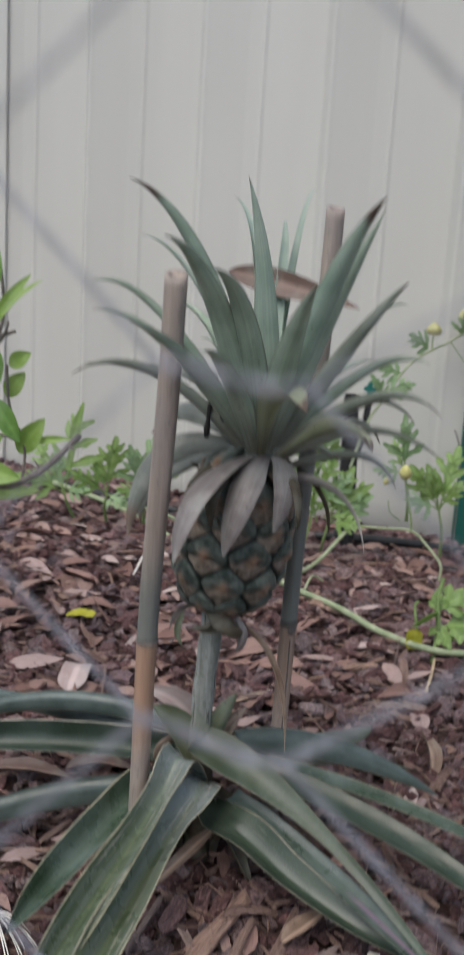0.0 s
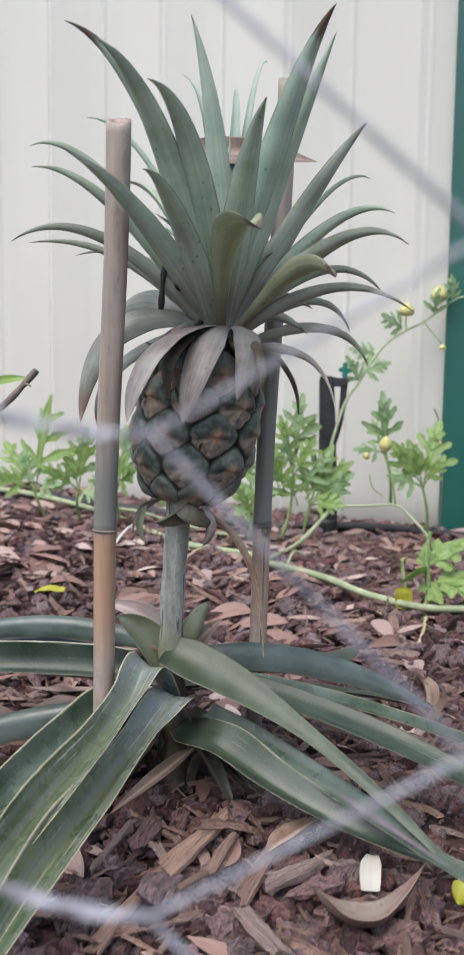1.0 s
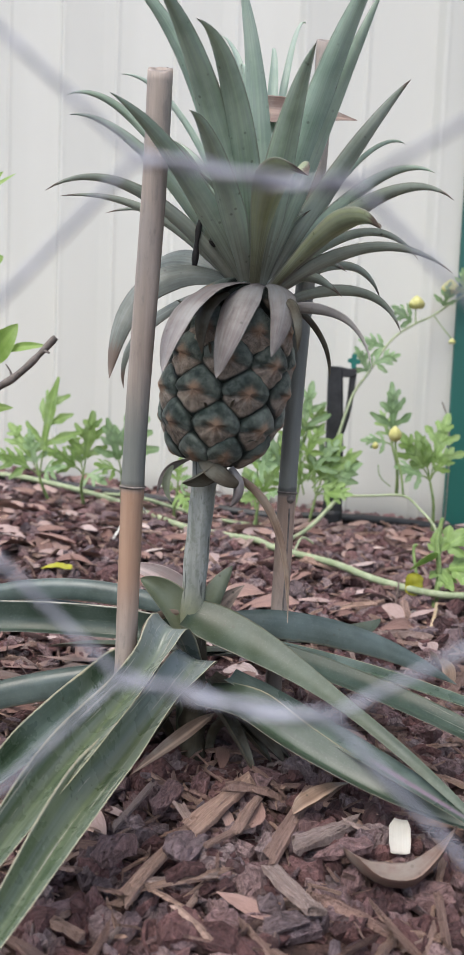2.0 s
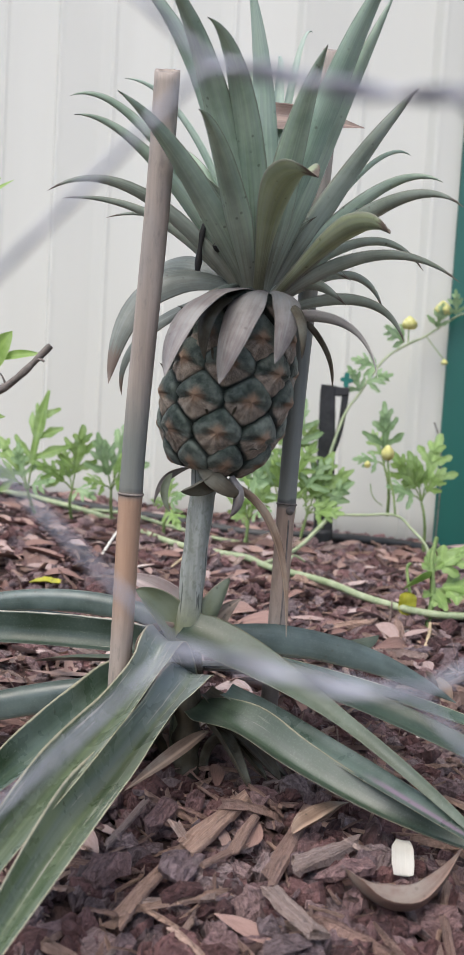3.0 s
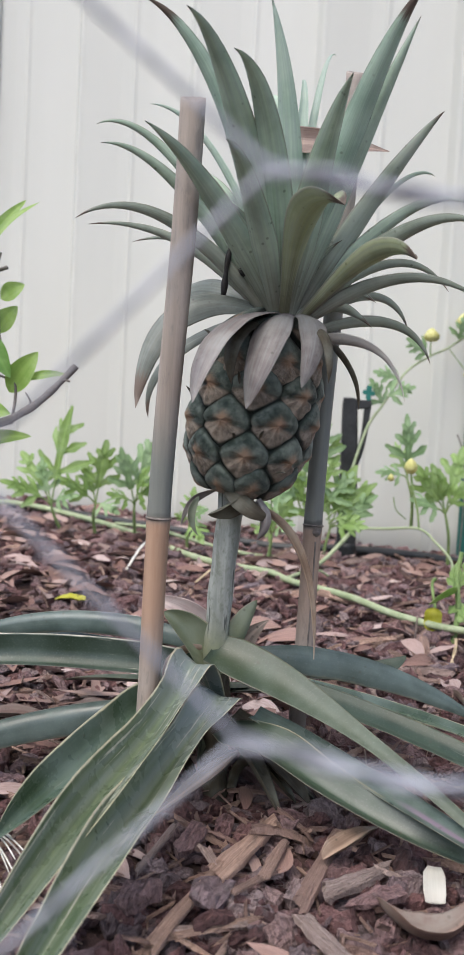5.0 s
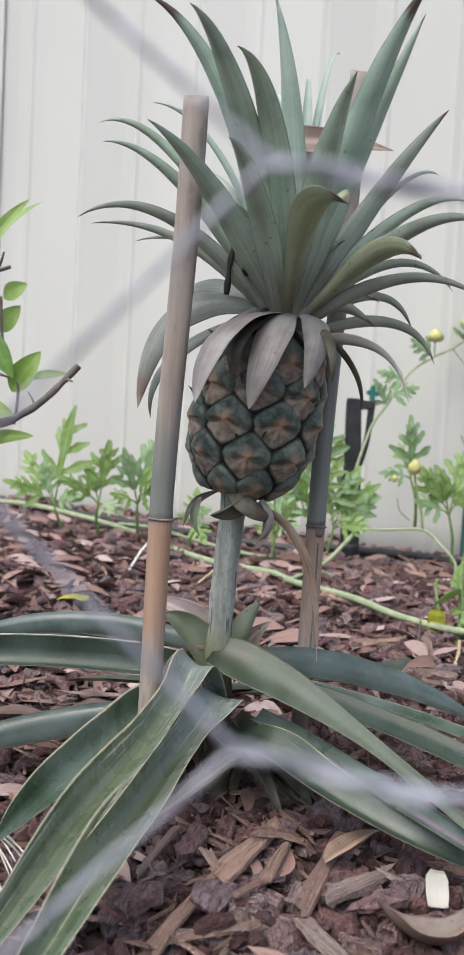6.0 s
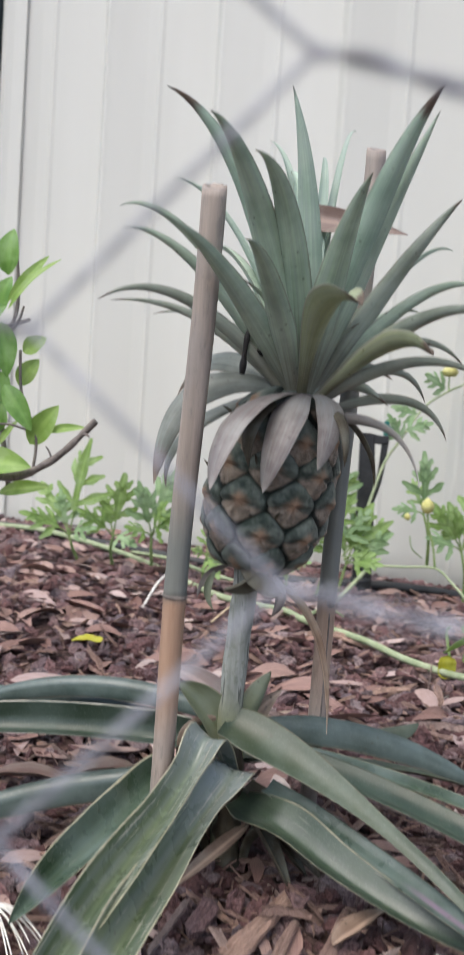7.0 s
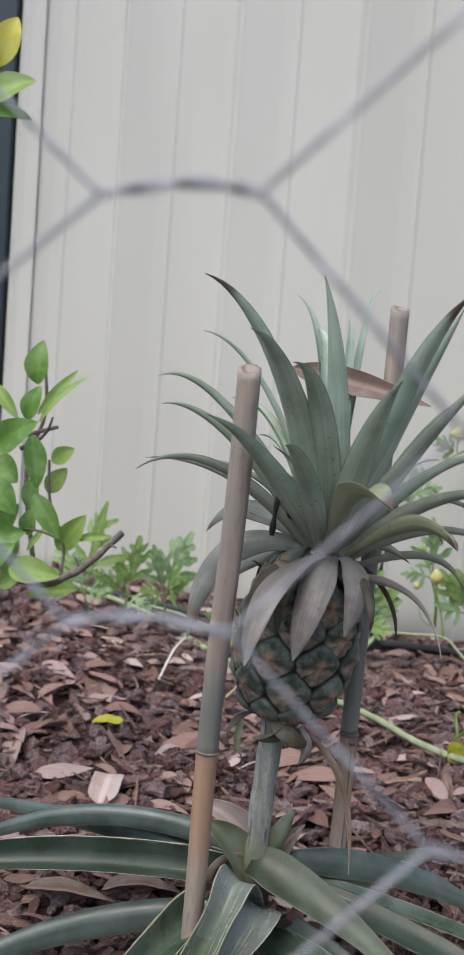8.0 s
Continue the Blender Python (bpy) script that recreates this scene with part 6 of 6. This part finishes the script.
# ---- mulch: bark and timber pieces ----
def chip_arrays(rng, length, width, thick, ragged=0.25):
    """An irregular flake of bark: ragged outline, broken rim, a craggy top that falls away to one side."""
    n = rng.randint(7, 9)
    rim = []
    for i in range(n):
        g = 2 * math.pi * (i + rng.uniform(-0.3, 0.3)) / n
        cx, cy = math.cos(g), math.sin(g)
        k = 1 / max(abs(cx), abs(cy)) ** 0.5
        s = rng.uniform(1 - ragged, 1.05)
        rim.append((cx * k * 0.5 * length * s, cy * k * 0.5 * width * s))
    bow, roll, tip = rng.uniform(-0.08, 0.14), rng.uniform(-0.12, 0.12), rng.uniform(-0.35, 0.35)
    verts, uvs = [], []
    for z, inset, rough in ((-0.5, 0.85, 0.15), (0.15, 1.0, 0.3), (0.45, rng.uniform(0.7, 0.9), 0.35), (0.5, 0.42, 0.45)):
        for x, y in rim:
            inn = inset * rng.uniform(0.9, 1.05)
            lift = bow * length * (1 - (2 * x / length) ** 2) + roll * x * y / length * 4 + rng.uniform(-rough, rough) * thick + tip * thick * 2 * x / length
            verts.append((x * inn, y * inn, z * thick + lift))
            uvs.append((y * inn / width + 0.5, x * inn / length + 0.5))
    verts.append((0, 0, 0.5 * thick + bow * length * 0.9 + rng.uniform(-0.4, 0.4) * thick))
    uvs.append((0.5, 0.5))
    faces = []
    for r in range(3):
        for i in range(n):
            j = (i + 1) % n
            faces.append((r * n + i, r * n + j, (r + 1) * n + j, (r + 1) * n + i))
    for i in range(n):
        faces.append((3 * n + i, 3 * n + (i + 1) % n, 4 * n))
    faces.append(tuple(reversed(range(n))))
    return verts, uvs, faces


def splinter_arrays(rng, length, width, thick):
    """A torn strip of timber: ragged sides, slanted splintered ends, fibres standing up along it."""
    n = 8
    sides = ((-1, -0.5), (-1, 0.1), (-0.55, 0.45), (0.0, 0.3), (0.5, 0.5), (1, 0.15), (1, -0.5))
    q_n = len(sides)
    verts, uvs, faces = [], [], []
    bow, taper, skew = rng.uniform(-0.03, 0.05), rng.uniform(0.0, 0.55), rng.uniform(-0.5, 0.5)
    ends = [[rng.uniform(-0.14, 0.04) + sg * skew * 0.22 * y for y, _ in sides] for sg in (-1, 1)]
    edge = [1.0, 1.0]
    for i in range(n + 1):
        f = i / n
        edge = [min(1.15, max(0.6, e + rng.uniform(-0.16, 0.16))) for e in edge]
        for q, (y, z) in enumerate(sides):
            w = 0.5 * width * (1 - taper * f) * (edge[0] if y < 0 else edge[1])
            x = (f - 0.5) * length + rng.uniform(-0.02, 0.02) * length
            if i == 0:
                x -= ends[0][q] * length
            if i == n:
                x += ends[1][q] * length
            verts.append((x, y * w, z * thick * rng.uniform(0.6, 1.2) + bow * length * (1 - (2 * f - 1) ** 2)))
            uvs.append((0.5 + 0.5 * y, f))
    for i in range(n):
        for q in range(q_n):
            p = (q + 1) % q_n
            faces.append((i * q_n + q, (i + 1) * q_n + q, (i + 1) * q_n + p, i * q_n + p))
    faces += [tuple(range(q_n)), tuple(n * q_n + q for q in reversed(range(q_n)))]
    return verts, uvs, faces


def chip_mesh(name, rng, length, width, thick, paint, ragged=0.25):
    v, u, f = splinter_arrays(rng, length, width, thick) if paint is TIMBER else chip_arrays(rng, length, width, thick, ragged)
    return shape(name, v, f, paint, u, smooth=False)


# the few large pieces that lie in front of the plant
rng = random.Random(5)
for a, b, width, thick, paint in (
    ((-0.027, -0.092), (0.010, -0.021), 0.017, 0.007, TIMBER),
    ((-0.058, -0.168), (-0.028, -0.085), 0.010, 0.005, TIMBER),
    ((0.034, -0.106), (0.078, -0.076), 0.013, 0.008, TIMBER),
    ((0.020, -0.119), (0.050, -0.032), 0.011, 0.006, TIMBER),
    ((0.022, -0.133), (0.047, -0.172), 0.012, 0.006, TIMBER),
    ((0.000, -0.095), (0.016, -0.046), 0.008, 0.004, TIMBER),
    ((-0.056, -0.154), (-0.001, -0.133), 0.004, 0.003, TIMBER),
    ((-0.050, -0.147), (-0.006, -0.137), 0.003, 0.003, TIMBER),
    ((-0.076, -0.087), (-0.057, -0.027), 0.005, 0.003, TIMBER),
    ((-0.018, -0.115), (0.012, -0.075), 0.004, 0.003, TIMBER),
    ((-0.034, -0.132), (-0.024, -0.089), 0.026, 0.007, BARK),
    ((-0.078, -0.136), (-0.060, -0.107), 0.022, 0.010, BARK),
    ((0.047, -0.116), (0.085, -0.105), 0.015, 0.006, BARK),
    ((-0.052, -0.073), (-0.039, -0.025), 0.016, 0.006, BARK),
    ((-0.040, -0.146), (-0.013, -0.137), 0.009, 0.005, BARK),
):
    a, b = Vector((*a, 0)), Vector((*b, 0))
    c, d = (a + b) / 2, b - a
    ob = new("wood_chip", chip_mesh("wood_chip", rng, d.length, width, thick, paint, 0.12))
    ob.matrix_world = Matrix.Translation((c.x, c.y, level(c.x, c.y) + 0.017)) @ Matrix.Rotation(math.atan2(d.y, d.x), 4, "Z") @ pose(0, 0, 0, rng.uniform(-12, 12), rng.uniform(-5, 5), 0)
    tagged(ob, "large flat splinter of mulch timber on the bed", "wood chip", "large chips")

# the nearest chips, each a piece of the bed
rng = random.Random(11)
chip_kinds = [chip_mesh("bark_chip", rng, rng.uniform(0.014, 0.036), rng.uniform(0.009, 0.02), rng.uniform(0.003, 0.009), BARK, 0.36) for k in range(36)]
for k in range(300):
    x, y = rng.uniform(-0.2, 0.2), rng.uniform(-0.24, 0.03)
    ob = part("bark_chip", rng.choice(chip_kinds), ground)
    ob.matrix_world = pose(x, y, level(x, y) + rng.uniform(0.001, 0.010), rng.uniform(-26, 26), rng.uniform(-26, 26), rng.uniform(0, 360))


def loose_chips(name, count, where, sizes, paint, seed, lift, slim=0.6):
    """Countless pieces strewn over a stretch of the bed, one mesh."""
    rng = random.Random(seed)
    kinds = [splinter_arrays(rng, 1.0, rng.uniform(0.3, 1.0) * slim, rng.uniform(0.05, 0.12)) if slim < 0.5 else chip_arrays(rng, 1.0, rng.uniform(0.3, 0.85), rng.uniform(0.1, 0.32), 0.4) for _ in range(28)]
    kinds = [(np.array(v), np.array(u), f) for v, u, f in kinds]
    verts, uvs, faces, base = [], [], [], 0
    for _ in range(count):
        x, y = where(rng)
        v, u, f = rng.choice(kinds)
        size = rng.uniform(*sizes) * rng.choice((0.6, 0.8, 1.0, 1.0, 1.3, 1.7))
        m = pose(x, y, level(x, y) + rng.uniform(*lift), rng.uniform(-32, 32), rng.uniform(-32, 32), rng.uniform(0, 360))
        r = np.array(m.to_3x3())
        verts.append(v * size @ r.T + np.array(m.translation))
        uvs.append(u)
        faces += [tuple(i + base for i in q) for q in f]
        base += len(v)
    return shape(name, np.concatenate(verts), faces, paint, np.concatenate(uvs), smooth=False)


def strewn(x, y, spread_x, spread_y, even=1.0):
    """A place drawn round a middle, thinning outwards, never behind the fence."""
    def draw(r):
        while True:
            px, py = x + spread_x * r.uniform(-1, 1) * r.uniform(0.85, 1.25) ** even, y + spread_y * r.uniform(-1, 1) * r.uniform(0.85, 1.25) ** even
            if (Vector((px, py, 0)) - FENCE_A).dot(FENCE_N) > 0.015:
                return px, py
    return draw


near, middle, back = strewn(0, -0.08, 0.36, 0.26), strewn(-0.05, 0.48, 0.57, 0.37), strewn(-0.08, 1.08, 0.93, 0.36)
around = strewn(-0.05, 0.3, 1.5, 1.3, 3.0)
for name, data, label in (
    ("bark_mulch", loose_chips("bark_mulch", 3600, near, (0.010, 0.026), BARK_LOOSE, 31, (-0.004, 0.009)), "loose reddish brown bark mulch round the plant"),
    ("bark_mulch", loose_chips("bark_mulch", 6500, middle, (0.012, 0.03), BARK_LOOSE, 32, (-0.003, 0.009)), "loose reddish brown bark mulch over the bed"),
    ("bark_mulch", loose_chips("bark_mulch", 5200, back, (0.012, 0.03), BARK_LOOSE, 33, (-0.003, 0.010)), "loose reddish brown bark mulch by the fence"),
    ("bark_mulch", loose_chips("bark_mulch", 6000, around, (0.014, 0.034), BARK_LOOSE, 36, (-0.004, 0.008)), "loose reddish brown bark mulch thinning out over the garden bed"),
    ("fine_twigs", loose_chips("fine_twigs", 420, strewn(-0.02, 0.35, 0.5, 0.6), (0.025, 0.06), TIMBER_LOOSE, 37, (0.008, 0.016), 0.035), "fine dry twigs and needles scattered on the mulch"),
    ("wood_splinters", loose_chips("wood_splinters", 1500, near, (0.009, 0.034), TIMBER_LOOSE, 34, (0.004, 0.013), 0.13), "pale splinters of wood among the mulch"),
    ("wood_splinters", loose_chips("wood_splinters", 1000, middle, (0.012, 0.036), TIMBER_LOOSE, 35, (0.003, 0.012), 0.25), "pale splinters of wood among the mulch"),
):
    tagged(new(name, data), label, "mulch", kind="stuff")


def litter(count, where, seed, sizes):
    """Dry gum leaves, curled and lying every way, one mesh."""
    rng = random.Random(seed)
    verts, uvs, faces = [], [], []
    for _ in range(count):
        x, y = where(rng)
        ln = rng.uniform(*sizes)
        w = ln * rng.uniform(0.2, 0.42)
        m = pose(x, y, level(x, y) + rng.uniform(0.007, 0.014), rng.uniform(-35, 35), rng.uniform(-16, 16), rng.uniform(0, 360))
        curl, cup, o, n = rng.uniform(-0.1, 0.3), rng.uniform(0.0, 0.6), len(verts), 7
        for i in range(n + 1):
            v = i / n
            hw = 0.5 * w * WIDTHS["lance"](v)
            for q in (-1, 0, 1):
                verts.append(m @ Vector(((v - 0.5) * ln, q * hw, -curl * ln * (2 * v - 1) ** 2 * 0.5 + cup * hw * abs(q))))
                uvs.append((0.5 + q / 2, v))
        for i in range(n):
            for j in range(2):
                a = o + i * 3 + j
                faces.append((a, a + 1, a + 4, a + 3))
    return shape("leaf_litter", verts, faces, LITTER, uvs)


for count, where, seed, sizes, label in ((34, near, 41, (0.025, 0.05), "scattered dry tan leaves round the plant"), (420, middle, 42, (0.018, 0.07), "scattered dry tan leaves over the mulch"), (150, strewn(-0.20, 0.55, 0.26, 0.42), 44, (0.04, 0.085), "large dry pinkish leaves lying on the mulch"), (16, strewn(-0.16, 0.03, 0.1, 0.1), 45, (0.035, 0.06), "dry brown leaves among the basal leaves"), (300, back, 43, (0.03, 0.085), "scattered dry tan leaves by the fence")):
    tagged(new("leaf_litter", litter(count, where, seed, sizes)), label, "leaf litter", kind="stuff")
